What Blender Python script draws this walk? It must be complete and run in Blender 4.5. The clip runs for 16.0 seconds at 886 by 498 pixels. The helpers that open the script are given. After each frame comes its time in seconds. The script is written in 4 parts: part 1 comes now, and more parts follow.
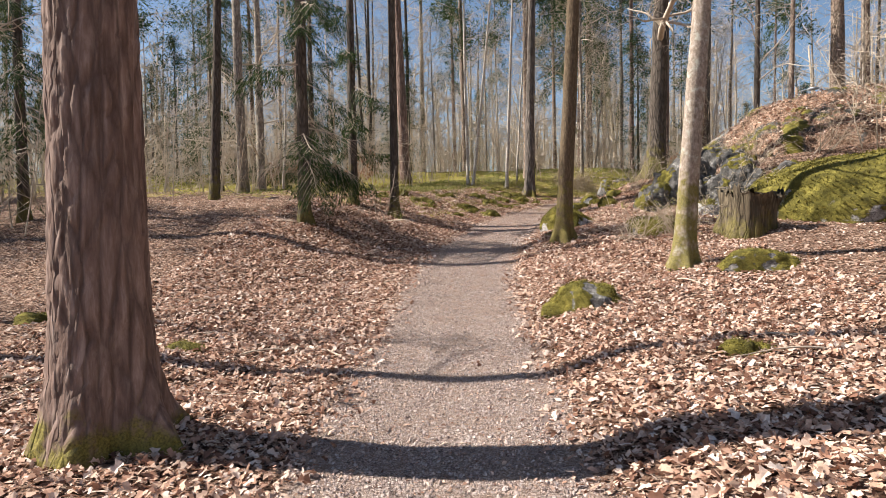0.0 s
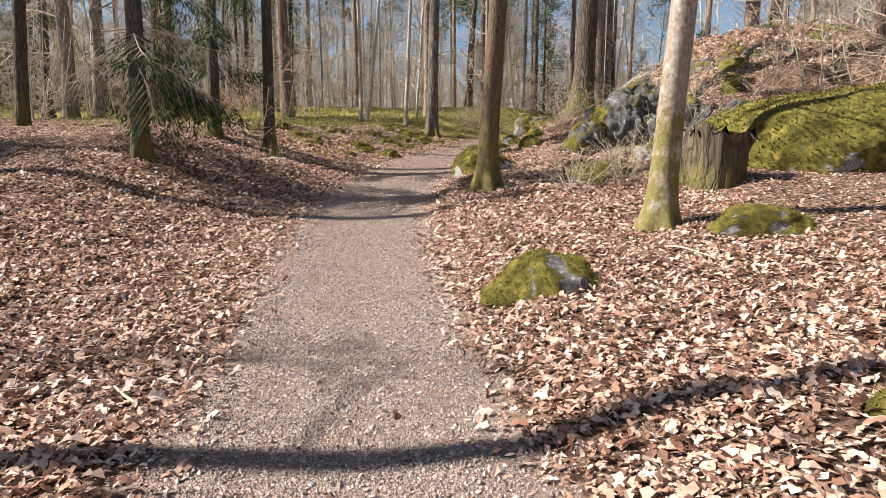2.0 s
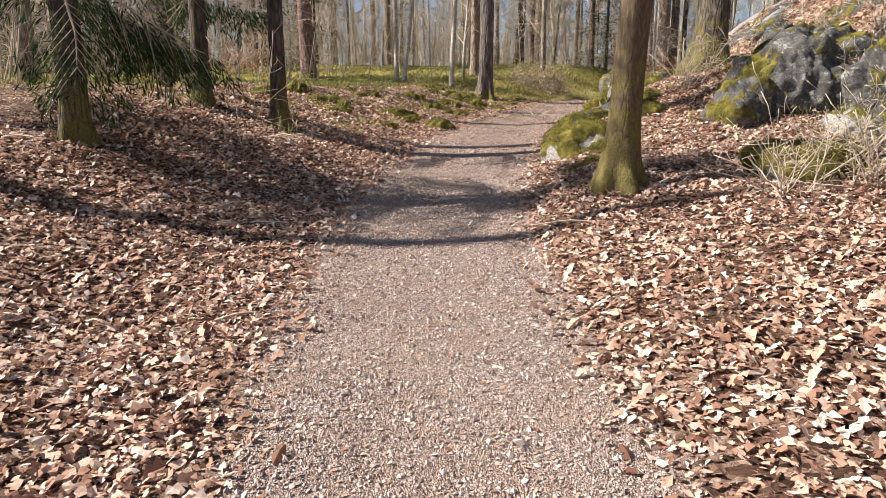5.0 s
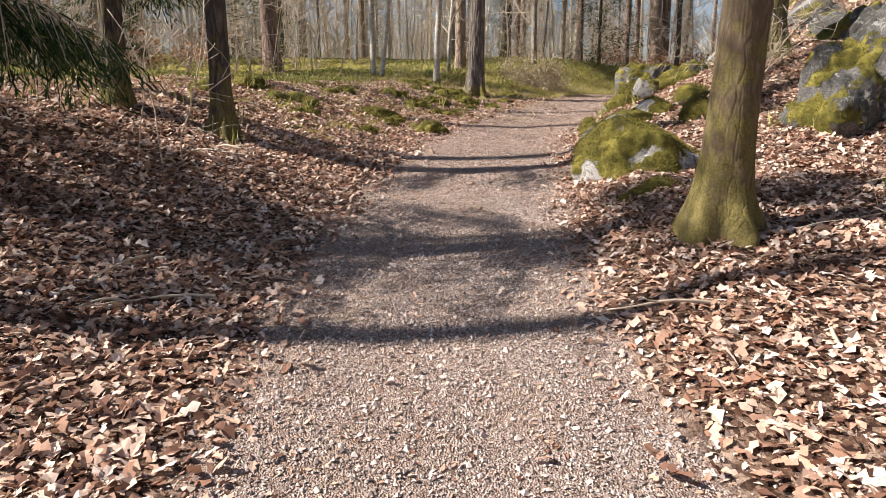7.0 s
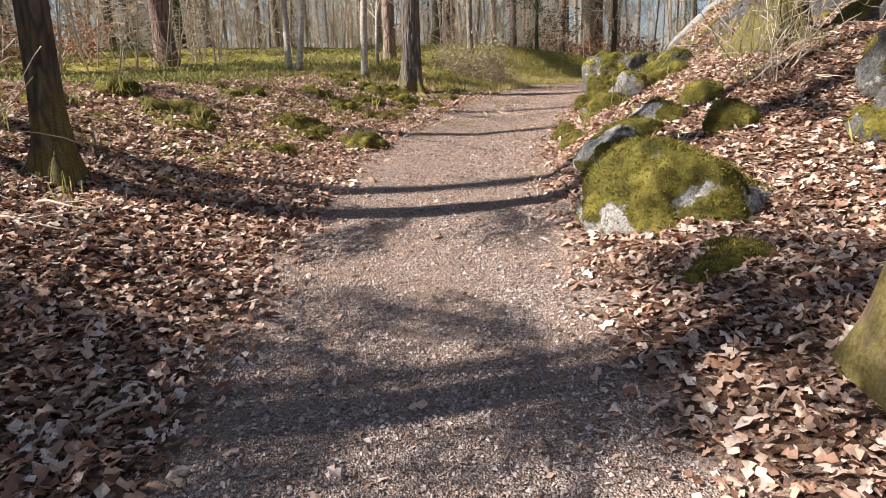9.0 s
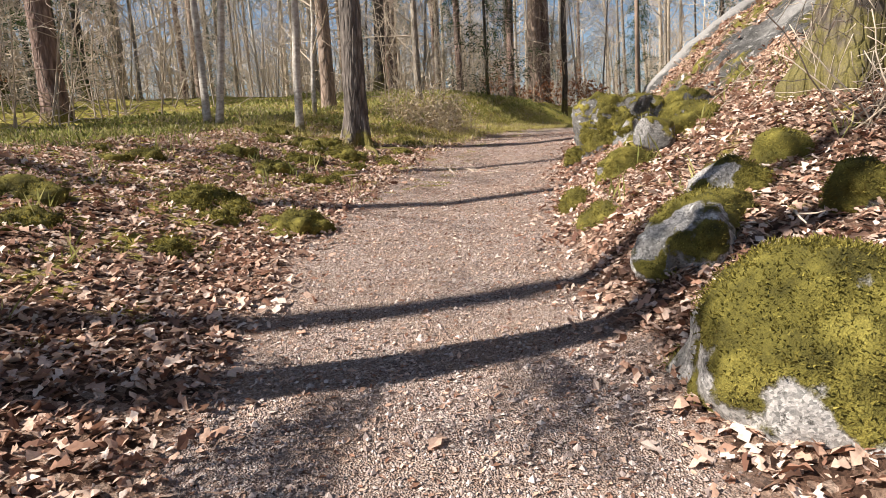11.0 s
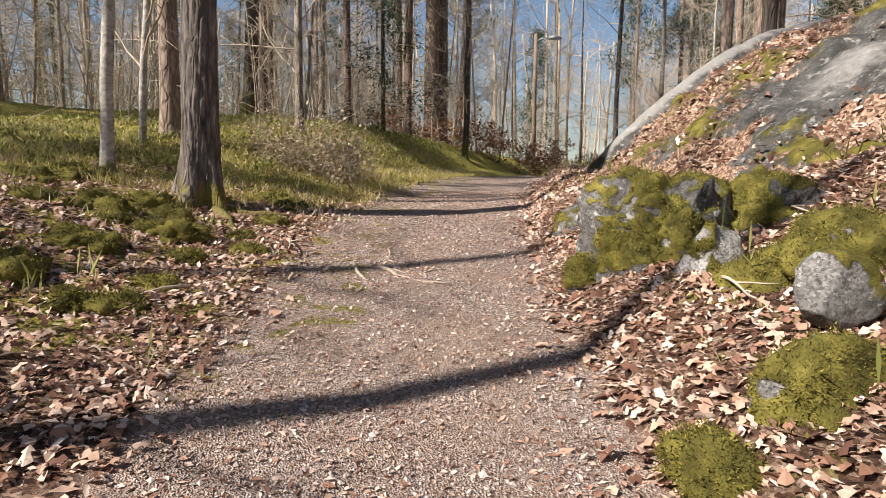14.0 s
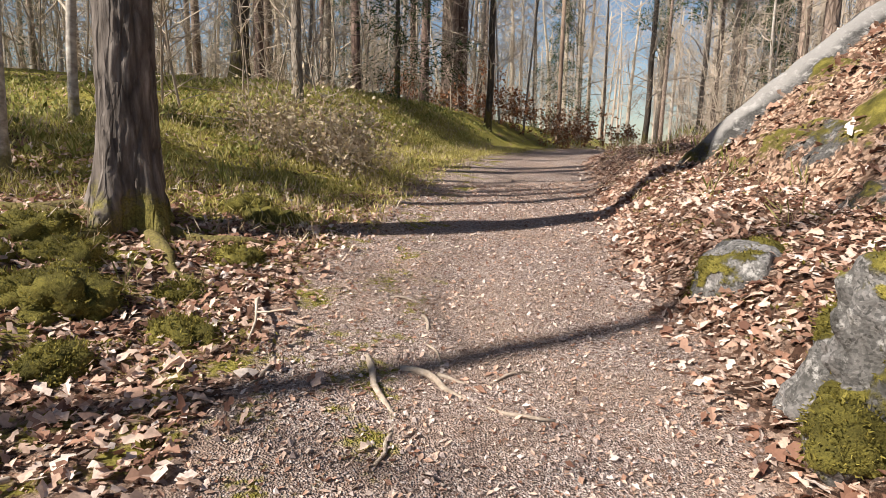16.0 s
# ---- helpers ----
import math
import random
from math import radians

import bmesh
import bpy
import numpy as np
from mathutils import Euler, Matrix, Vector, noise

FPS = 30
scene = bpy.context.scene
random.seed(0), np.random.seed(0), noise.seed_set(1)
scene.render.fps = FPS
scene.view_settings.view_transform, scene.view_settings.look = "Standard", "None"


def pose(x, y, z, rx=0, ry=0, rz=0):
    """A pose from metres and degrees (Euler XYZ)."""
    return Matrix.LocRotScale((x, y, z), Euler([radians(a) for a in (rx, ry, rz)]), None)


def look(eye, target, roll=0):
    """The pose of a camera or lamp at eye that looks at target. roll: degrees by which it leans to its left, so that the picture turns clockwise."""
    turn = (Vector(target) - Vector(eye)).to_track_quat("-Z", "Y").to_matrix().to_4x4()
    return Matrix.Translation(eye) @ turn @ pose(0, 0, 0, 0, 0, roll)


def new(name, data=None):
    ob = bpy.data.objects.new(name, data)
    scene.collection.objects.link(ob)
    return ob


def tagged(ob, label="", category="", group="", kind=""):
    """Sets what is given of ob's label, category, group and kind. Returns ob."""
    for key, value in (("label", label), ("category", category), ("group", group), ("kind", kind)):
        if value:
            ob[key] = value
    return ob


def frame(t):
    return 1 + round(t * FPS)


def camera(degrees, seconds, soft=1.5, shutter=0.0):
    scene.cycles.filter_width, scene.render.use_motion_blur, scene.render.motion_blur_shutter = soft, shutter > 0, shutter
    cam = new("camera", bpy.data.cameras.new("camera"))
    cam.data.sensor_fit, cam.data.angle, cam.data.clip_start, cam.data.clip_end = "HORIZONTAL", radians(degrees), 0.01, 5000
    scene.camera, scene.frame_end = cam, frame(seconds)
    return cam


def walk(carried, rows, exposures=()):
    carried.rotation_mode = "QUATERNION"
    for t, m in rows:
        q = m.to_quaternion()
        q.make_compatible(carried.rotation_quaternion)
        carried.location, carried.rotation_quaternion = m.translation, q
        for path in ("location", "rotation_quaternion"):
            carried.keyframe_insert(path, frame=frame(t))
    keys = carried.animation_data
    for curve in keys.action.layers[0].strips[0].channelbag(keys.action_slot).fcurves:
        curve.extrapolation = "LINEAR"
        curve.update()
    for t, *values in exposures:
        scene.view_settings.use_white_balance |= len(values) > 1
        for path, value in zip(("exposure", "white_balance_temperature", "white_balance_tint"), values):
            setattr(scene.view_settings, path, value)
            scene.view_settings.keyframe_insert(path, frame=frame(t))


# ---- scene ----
cam = camera(71.0, 16.0, soft=0.8)
PATH = [
    (0, (1.720, 0.000, 1.425), (1.297, 1.954, 1.361), -0.88),
    (0.5, (1.569, 0.781, 1.392), (1.267, 2.757, 1.311), -2.52),
    (1, (1.386, 1.444, 1.310), (1.238, 3.432, 1.152), -0.54),
    (1.5, (1.238, 2.106, 1.343), (1.237, 4.087, 1.067), 0.56),
    (2, (1.113, 2.862, 1.402), (1.039, 4.846, 1.158), 0.23),
    (2.5, (0.938, 3.535, 1.438), (0.919, 5.519, 1.191), 0.55),
    (3, (0.819, 4.198, 1.485), (0.726, 6.190, 1.332), -0.25),
    (3.5, (0.642, 4.856, 1.502), (0.436, 6.832, 1.271), -1.47),
    (3.7, (0.562, 5.116, 1.542), (0.379, 7.096, 1.331), -0.66),
    (5.8, (-0.059, 7.524, 1.683), (-0.211, 9.470, 1.250), -0.19),
    (6, (-0.111, 7.706, 1.680), (-0.266, 9.661, 1.287), -1.10),
    (6.5, (-0.219, 8.310, 1.747), (-0.214, 10.261, 1.303), -2.17),
    (7, (-0.285, 8.954, 1.829), (-0.361, 10.917, 1.454), -0.24),
    (7.5, (-0.392, 9.556, 1.897), (-0.303, 11.513, 1.490), -2.61),
    (8, (-0.435, 10.128, 1.922), (-0.361, 12.082, 1.504), -3.72),
    (8.2, (-0.459, 10.367, 1.992), (-0.416, 12.322, 1.570), -2.62),
    (10.3, (-0.591, 12.545, 2.244), (-0.235, 14.470, 1.838), -2.03),
    (10.5, (-0.554, 12.828, 2.277), (-0.201, 14.771, 1.959), -2.78),
    (11, (-0.557, 13.478, 2.358), (-0.227, 15.429, 2.067), -3.43),
    (11.5, (-0.526, 14.125, 2.459), (-0.065, 16.042, 2.123), -3.48),
    (12, (-0.463, 14.751, 2.570), (-0.078, 16.689, 2.264), -0.82),
    (12.5, (-0.418, 15.366, 2.640), (0.080, 17.289, 2.406), -1.30),
    (13, (-0.312, 15.977, 2.689), (0.235, 17.887, 2.454), 0.23),
    (13.5, (-0.189, 16.574, 2.777), (0.395, 18.471, 2.532), -0.07),
    (14, (-0.122, 17.189, 2.902), (0.609, 19.038, 2.691), 0.55),
    (14.5, (0.004, 17.823, 3.007), (0.717, 19.685, 2.843), 2.86),
    (15, (0.119, 18.429, 3.069), (0.892, 20.268, 2.936), 0.06),
    (15.5, (0.278, 19.027, 3.122), (1.118, 20.830, 2.913), -0.32),
    (16, (0.416, 19.597, 3.223), (1.122, 21.440, 2.900), 1.21),
]
walk(cam, [(t, look(eye, target, roll)) for t, eye, target, roll in PATH],
     exposures=[(0, 1.15), (7, 1.15), (10.5, 1.12), (12.5, 1.0), (14, 0.92), (16, 0.94)])

# ---- daylight ----
SUN_WAY = Vector((-1.0, -0.10, 0.88)).normalized()   # towards the sun
world = bpy.data.worlds.new("sky")
scene.world = world
world.use_nodes = True
sky = world.node_tree.nodes.new("ShaderNodeTexSky")
sky.sky_type, sky.sun_disc = "NISHITA", False
sky.sun_elevation = math.asin(SUN_WAY.z)
sky.sun_rotation = math.atan2(SUN_WAY.x, SUN_WAY.y)
sky.dust_density, sky.ozone_density = 0.6, 1.5
backlight = world.node_tree.nodes["Background"]
backlight.inputs[1].default_value = 0.058
world.node_tree.links.new(sky.outputs[0], backlight.inputs[0])
sun_data = bpy.data.lights.new("sun", "SUN")
sun_data.energy, sun_data.angle, sun_data.color = 5.0, radians(0.55), (1.0, 0.93, 0.83)
sun = new("sun", sun_data)
sun.matrix_world = look(SUN_WAY * 60, (0, 0, 0))


# ---- lie of the land ----
PATH_Y = [-12, 0, 3.5, 6.5, 8.6, 11.3, 13.6, 16.3, 18.6, 21.4, 23.5, 25.5, 28, 31, 36, 45, 70]
PATH_X = [3.2, 1.6, 0.92, 0.41, 0.02, -0.4, -0.52, -0.2, 0.2, 1.3, 2.15, 3.3, 4.7, 6.6, 10.5, 18, 40]
RISE_Y = [-30, 0, 4, 7.1, 9, 12, 14.9, 17.2, 19.8, 22.3, 24, 27, 32, 40, 60, 120]
RISE_Z = [-0.3, -0.1, -0.07, 0.02, 0.22, 0.62, 1.1, 1.46, 1.84, 2.14, 2.42, 2.75, 3.0, 3.2, 3.3, 3.0]


def step01(v):
    v = np.clip(v, 0, 1)
    return v * v * (3 - 2 * v)


def curve(y, xs, ys):
    """A rounded broken line through the given stations."""
    return sum(w * np.interp(np.asarray(y, float) + d, xs, ys) for d, w in ((-1.2, .2), (-.5, .2), (0, .2), (.5, .2), (1.2, .2)))


def half_width(y):
    return np.interp(y, [0, 12, 18, 24, 32], [0.8, 0.9, 0.95, 1.15, 1.3])


def waves(x, y, s, seed):
    """Soft unevenness between -1 and 1 at about s metres."""
    a = np.sin(x / s * 5.1 + seed) * np.cos(y / s * 4.3 + seed * 1.7)
    b = np.sin((x * 0.8 + y * 0.6) / s * 7.7 + seed * 2.3) * np.cos((y * 0.8 - x * 0.6) / s * 6.9 + seed)
    return 0.6 * a + 0.4 * b


def land(x, y):
    """Height of the ground."""
    x, y = np.asarray(x, float), np.asarray(y, float)
    d = x - curve(y, PATH_Y, PATH_X)
    w = half_width(y)
    left, right = np.maximum(0, -d - w), np.maximum(0, d - w)
    k = np.interp(y, [4, 9, 13, 19, 25, 29, 33, 60], [0, 0.35, 1, 0.85, 0.45, 0.8, 1.5, 1.2])
    bank = 0.8 * k * step01((left - 0.5) / 3.4) + 0.02 * np.minimum(left, 40)
    bank = bank + 0.13 * step01(left / 1.1) * step01((y - 13) / 2) * (1 - step01((y - 18.5) / 2.5))
    low = 0.16 * step01(right / 0.9) + 0.09 * np.minimum(right, 5)
    high = 0.42 * step01(right / 0.8) + (0.9 * step01((right - 0.5) / 3.0) + 0.1 * np.clip(right - 3, 0, 8)) * (1 - 0.62 * step01((y - 20) / 3))
    t = step01((y - 14.3) / 4.2)
    off = step01((y - 27) / 8.0)
    bank = bank + low * (1 - t) + high * t * (1 - off) + 0.4 * off * step01(right / 6)
    z = curve(y, RISE_Y, RISE_Z) + bank
    rough = step01((np.maximum(left, right)) / 1.2)
    z = z + rough * (0.05 * waves(x, y, 2.2, 1.0) + 0.025 * waves(x, y, 0.7, 4.0)) + 0.012 * waves(x, y, 1.1, 2.0)
    z = z + 0.06 - 0.04 * (1 - step01(np.abs(d) / (w + 0.3)))
    far = np.hypot(x, y - 15)
    return z + step01((far - 60) / 200) * 3.0 * waves(x, y, 150, 3.0)


def ground_z(x, y):
    return float(land(x, y))


# ---- materials ----
class Mat:
    """A small helper to wire a procedural material."""

    def __init__(self, name, rough=0.9, spec=0.25):
        self.m = bpy.data.materials.new(name)
        self.m.use_nodes = True
        self.t = self.m.node_tree
        self.b = self.t.nodes["Principled BSDF"]
        self.b.inputs["Roughness"].default_value = rough
        self.b.inputs["Specular IOR Level"].default_value = spec
        self.co = self.n("ShaderNodeTexCoord").outputs["Object"]

    def n(self, kind, **kw):
        node = self.t.nodes.new(kind)
        for key, value in kw.items():
            node.inputs[key].default_value = value
        return node

    def put(self, a, b):
        if isinstance(a, (int, float)):
            b.default_value = a
        elif isinstance(a, (tuple, list)):
            b.default_value = (*a, 1) if len(a) == 3 and b.type == "RGBA" else a
        else:
            self.t.links.new(a, b)

    def scaled(self, sx, sy, sz, co=None):
        node = self.n("ShaderNodeMapping")
        self.put(co or self.co, node.inputs["Vector"])
        node.inputs["Scale"].default_value = (sx, sy, sz)
        return node.outputs[0]

    def noise(self, scale, detail=4, co=None, rough=0.6, distort=0.0):
        node = self.n("ShaderNodeTexNoise", Scale=scale, Detail=detail, Roughness=rough, Distortion=distort)
        self.put(co or self.co, node.inputs["Vector"])
        return node.outputs[0]

    def cells(self, scale, co=None, feature="F1", out="Distance", random_=1.0):
        node = self.n("ShaderNodeTexVoronoi", Scale=scale, Randomness=random_)
        node.feature = feature
        self.put(co or self.co, node.inputs["Vector"])
        return node.outputs[out]

    def ramp(self, fac, *stops):
        node = self.n("ShaderNodeValToRGB")
        e = node.color_ramp.elements
        while len(e) < len(stops):
            e.new(0.5)
        for el, (p, c) in zip(e, stops):
            el.position, el.color = p, (*c, 1) if len(c) == 3 else c
        self.put(fac, node.inputs[0])
        return node.outputs[0]

    def span(self, v, a, b, lo=0.0, hi=1.0):
        node = self.n("ShaderNodeMapRange")
        self.put(v, node.inputs[0])
        for i, q in enumerate((a, b, lo, hi)):
            node.inputs[i + 1].default_value = q
        return node.outputs[0]

    def mix(self, fac, a, b, mode="MIX"):
        node = self.n("ShaderNodeMix")
        node.data_type, node.blend_type = "RGBA", mode
        self.put(fac, node.inputs[0]), self.put(a, node.inputs[6]), self.put(b, node.inputs[7])
        return node.outputs[2]

    def math(self, op, a, b=0.0):
        node = self.n("ShaderNodeMath")
        node.operation = op
        self.put(a, node.inputs[0]), self.put(b, node.inputs[1])
        return node.outputs[0]

    def attr(self, name):
        node = self.n("ShaderNodeAttribute")
        node.attribute_name = name
        return node

    def island(self):
        return self.n("ShaderNodeNewGeometry").outputs["Random Per Island"]

    def random(self):
        return self.n("ShaderNodeObjectInfo").outputs["Random"]

    def done(self, color, bump=None, strength=0.5, distance=0.01, rough=None):
        self.put(color, self.b.inputs["Base Color"])
        if rough is not None:
            self.put(rough, self.b.inputs["Roughness"])
        if bump is not None:
            node = self.n("ShaderNodeBump", Strength=strength, Distance=distance)
            self.put(bump, node.inputs["Height"])
            self.put(node.outputs[0], self.b.inputs["Normal"])
        return self.m


def sheer(m, share, color):
    """Lets part of the light through a leaf or needle."""
    tree = m.node_tree
    out, b = tree.nodes["Material Output"], tree.nodes["Principled BSDF"]
    glow, mixer = tree.nodes.new("ShaderNodeBsdfTranslucent"), tree.nodes.new("ShaderNodeMixShader")
    mixer.inputs[0].default_value = share
    if b.inputs["Base Color"].is_linked:
        tree.links.new(b.inputs["Base Color"].links[0].from_socket, glow.inputs[0])
    else:
        glow.inputs[0].default_value = (*color, 1)
    tree.links.new(b.outputs[0], mixer.inputs[1])
    tree.links.new(glow.outputs[0], mixer.inputs[2])
    tree.links.new(mixer.outputs[0], out.inputs[0])
    return m


def ground_material():
    m = Mat("forest_floor", 0.95, 0.12)
    mask = m.n("ShaderNodeSeparateColor")
    m.put(m.attr("cover").outputs["Color"], mask.inputs[0])
    trod, green, needle = mask.outputs[0], mask.outputs[1], mask.outputs[2]
    edge = m.noise(2.6, 7)
    fine = m.noise(55, 6, rough=0.75)
    crumbs = m.noise(24, 7, rough=0.8, distort=1.5)
    warp = m.n("ShaderNodeVectorMath")
    warp.operation = "ADD"
    m.put(m.co, warp.inputs[0]), m.put(m.n("ShaderNodeTexNoise", Scale=30.0, Detail=3.0).outputs[1], warp.inputs[1])
    flake = m.n("ShaderNodeSeparateColor")
    m.put(m.cells(30, warp.outputs[0], out="Color"), flake.inputs[0])
    litter = m.ramp(flake.outputs[0], (0.0, (0.05, 0.028, 0.02)), (0.35, (0.19, 0.105, 0.072)), (0.65, (0.42, 0.265, 0.19)), (1.0, (0.72, 0.53, 0.42)))
    litter = m.mix(m.span(crumbs, 0.40, 0.55, 0.8, 0.0), litter, (0.045, 0.026, 0.019))
    stones = m.n("ShaderNodeSeparateColor")
    m.put(m.cells(95, out="Color"), stones.inputs[0])
    gravel = m.ramp(stones.outputs[0], (0.0, (0.11, 0.07, 0.06)), (0.4, (0.43, 0.325, 0.29)), (0.8, (0.66, 0.535, 0.485)), (1.0, (0.90, 0.80, 0.75)))
    earth = m.ramp(fine, (0.3, (0.17, 0.105, 0.078)), (0.5, (0.49, 0.35, 0.275)), (0.7, (0.74, 0.58, 0.485)))
    gravel = m.mix(m.span(m.noise(1.9, 6), 0.36, 0.66, 0.1, 0.85), gravel, earth)
    gravel = m.mix(m.span(m.noise(16, 7, rough=0.75), 0.52, 0.66, 0, 0.65), gravel, (0.20, 0.125, 0.09))
    gravel = m.mix(m.span(m.noise(33, 6, rough=0.8), 0.58, 0.68, 0, 0.6), gravel, (0.74, 0.62, 0.53))
    moss = m.ramp(m.noise(70, 5), (0.3, (0.12, 0.105, 0.025)), (0.5, (0.31, 0.27, 0.06)), (0.75, (0.55, 0.46, 0.13)))
    humus = m.ramp(fine, (0.3, (0.045, 0.03, 0.02)), (0.7, (0.17, 0.105, 0.075)))
    on_path = m.span(m.math("ADD", trod, m.math("MULTIPLY", m.math("SUBTRACT", edge, 0.5), 1.3)), 0.32, 0.68)
    on_moss = m.span(m.math("ADD", green, m.math("MULTIPLY", m.math("SUBTRACT", m.noise(3.2, 7, rough=0.7), 0.5), 2.2)), 0.5, 0.68)
    on_dark = m.span(m.math("ADD", needle, m.math("MULTIPLY", m.math("SUBTRACT", edge, 0.5), 1.2)), 0.45, 0.7)
    color = m.mix(on_dark, litter, humus)
    color = m.mix(on_path, color, gravel)
    color = m.mix(on_moss, color, moss)
    high = m.mix(on_path, crumbs, m.cells(110))
    high = m.math("ADD", high, m.math("ADD", m.math("MULTIPLY", fine, 0.7), m.noise(16, 7, rough=0.75)))
    return m.done(color, high, 1.0, 0.035)


def bark_material(name, dark, mid, light, moss=0.0, stretch=0.18, scale=26, crack=0.6, moss_to=2.5, lichen=0.0):
    """Bark with grain drawn out along the trunk, and moss that thins upwards from the foot."""
    m = Mat(name, 0.92, 0.15)
    co = m.scaled(1, 1, stretch)
    grain = m.noise(scale, 6, co, 0.65, 0.3)
    rift = m.cells(scale * 0.55, m.mix(0.06, m.scaled(1, 1, stretch * 1.1), m.n("ShaderNodeTexNoise", Scale=6.0, Detail=4.0).outputs[1]), "DISTANCE_TO_EDGE")
    color = m.ramp(grain, (0.25, dark), (0.5, mid), (0.78, light))
    color = m.mix(m.span(rift, 0.0, 0.2, crack, 0.0), color, tuple(c * 0.35 for c in dark))
    color = m.mix(m.span(m.noise(1.7, 3), 0.3, 0.7, 0, 0.35), color, mid)
    if lichen:
        color = m.mix(m.span(m.noise(7, 6), 0.55, 0.66, 0, lichen), color, (0.50, 0.50, 0.44))
    if moss:
        up = m.n("ShaderNodeSeparateXYZ")
        m.put(m.co, up.inputs[0])
        low = m.span(up.outputs[2], 0.0, moss_to, 0.46, 0.0)
        at = m.span(m.math("ADD", low, m.math("MULTIPLY", m.noise(5, 6), 0.9)), 0.72, 0.86, 0, moss)
        color = m.mix(at, color, m.ramp(m.noise(70, 3), (0.3, (0.07, 0.06, 0.014)), (0.7, (0.25, 0.215, 0.05))))
    high = m.math("ADD", m.math("MULTIPLY", grain, 0.6), m.span(rift, 0.0, 0.15, 0, 1.1 * crack))
    return m.done(color, high, 0.9, 0.02)


def rock_material(name, pale=1.0, litter=False):
    """Grey granite, lichen blotches, moss on what faces up."""
    m = Mat(name, 0.93, 0.2)
    speck = m.cells(90, out="Color")
    v = m.n("ShaderNodeSeparateColor")
    m.put(speck, v.inputs[0])
    base = m.ramp(v.outputs[0], (0.0, tuple(c * pale for c in (0.16, 0.155, 0.15))), (0.5, tuple(c * pale for c in (0.34, 0.32, 0.31))), (1.0, tuple(c * pale for c in (0.50, 0.47, 0.45))))
    base = m.mix(m.span(m.noise(4, 6), 0.42, 0.62, 0, 0.75), base, tuple(c * pale for c in (0.10, 0.095, 0.085)))
    base = m.mix(m.span(m.noise(9, 7, rough=0.75), 0.55, 0.62, 0, 0.75), base, tuple(c * (0.3 + 0.7 * pale) for c in (0.68, 0.65, 0.62)))
    base = m.mix(m.span(m.noise(17, 7, rough=0.8), 0.57, 0.63, 0, 0.85), base, (0.035, 0.032, 0.028))
    tufts = m.noise(120, 3)
    green = m.ramp(m.noise(6, 5), (0.3, (0.055, 0.047, 0.012)), (0.5, (0.165, 0.14, 0.03)), (0.72, (0.38, 0.32, 0.075)))
    green = m.mix(m.span(tufts, 0.35, 0.65, 0.5, 0.0), green, (0.03, 0.032, 0.008))
    grown = m.math("ADD", m.attr("moss").outputs["Fac"], m.math("MULTIPLY", m.math("SUBTRACT", m.noise(14, 6, rough=0.7), 0.5), 0.7))
    at = m.span(grown, 0.44, 0.56)
    color = m.mix(at, base, green)
    if litter:
        rubbed = m.math("ADD", m.attr("clean").outputs["Fac"], m.math("MULTIPLY", m.math("SUBTRACT", m.noise(6, 6, rough=0.7), 0.5), 0.8))
        color = m.mix(m.span(rubbed, 0.5, 0.85, 0, 0.6), color, (0.36, 0.34, 0.325))
        flake = m.n("ShaderNodeSeparateColor")
        m.put(m.cells(40, out="Color"), flake.inputs[0])
        brown = m.ramp(flake.outputs[0], (0.0, (0.04, 0.024, 0.017)), (0.5, (0.20, 0.12, 0.08)), (1.0, (0.46, 0.32, 0.24)))
        lies = m.span(m.math("ADD", m.attr("loose").outputs["Fac"], m.math("MULTIPLY", m.math("SUBTRACT", m.noise(5, 7, rough=0.75), 0.5), 1.6)), 0.5, 0.6)
        color = m.mix(lies, color, brown)
    high = m.mix(at, m.math("MULTIPLY", m.noise(30, 6, rough=0.7), 0.6), m.math("ADD", m.noise(120, 4), m.noise(20, 3)))
    return m.done(color, high, 0.8, 0.025)


def leaf_material(name, stops, share=0.25, rough=0.75):
    m = Mat(name, rough, 0.2)
    color = m.ramp(m.island(), *stops)
    color = m.mix(m.span(m.noise(60, 3), 0.3, 0.7, 0, 0.35), color, stops[0][1])
    return sheer(m.done(color), share, stops[-1][1])


def plain_material(name, a, b, scale=20, rough=0.9):
    m = Mat(name, rough, 0.2)
    return m.done(m.mix(m.noise(scale, 5), a, b), m.noise(scale * 2, 4), 0.4, 0.01)


GROUND = ground_material()
PINE_BARK = bark_material("pine_bark", (0.085, 0.05, 0.04), (0.22, 0.15, 0.125), (0.44, 0.34, 0.30), moss=0.9, moss_to=0.55, stretch=0.16, scale=20, crack=0.55)
OLD_BARK = bark_material("furrowed_bark", (0.05, 0.04, 0.035), (0.155, 0.13, 0.115), (0.36, 0.315, 0.285), moss=0.9, moss_to=0.5, stretch=0.16, scale=20)
OAK_BARK = bark_material("lichened_bark", (0.12, 0.095, 0.07), (0.30, 0.245, 0.20), (0.58, 0.52, 0.47), moss=0.85, moss_to=4.2, stretch=0.6, scale=24, crack=0.0, lichen=0.7)
MOSSY_BARK = bark_material("mossy_bark", (0.05, 0.036, 0.024), (0.13, 0.095, 0.062), (0.26, 0.20, 0.135), moss=0.6, moss_to=2.6, stretch=0.3, scale=30, crack=0.15)
DARK_BARK = bark_material("dark_bark", (0.04, 0.033, 0.028), (0.11, 0.09, 0.075), (0.22, 0.185, 0.155), moss=0.6, moss_to=2.0, stretch=0.2, scale=26)
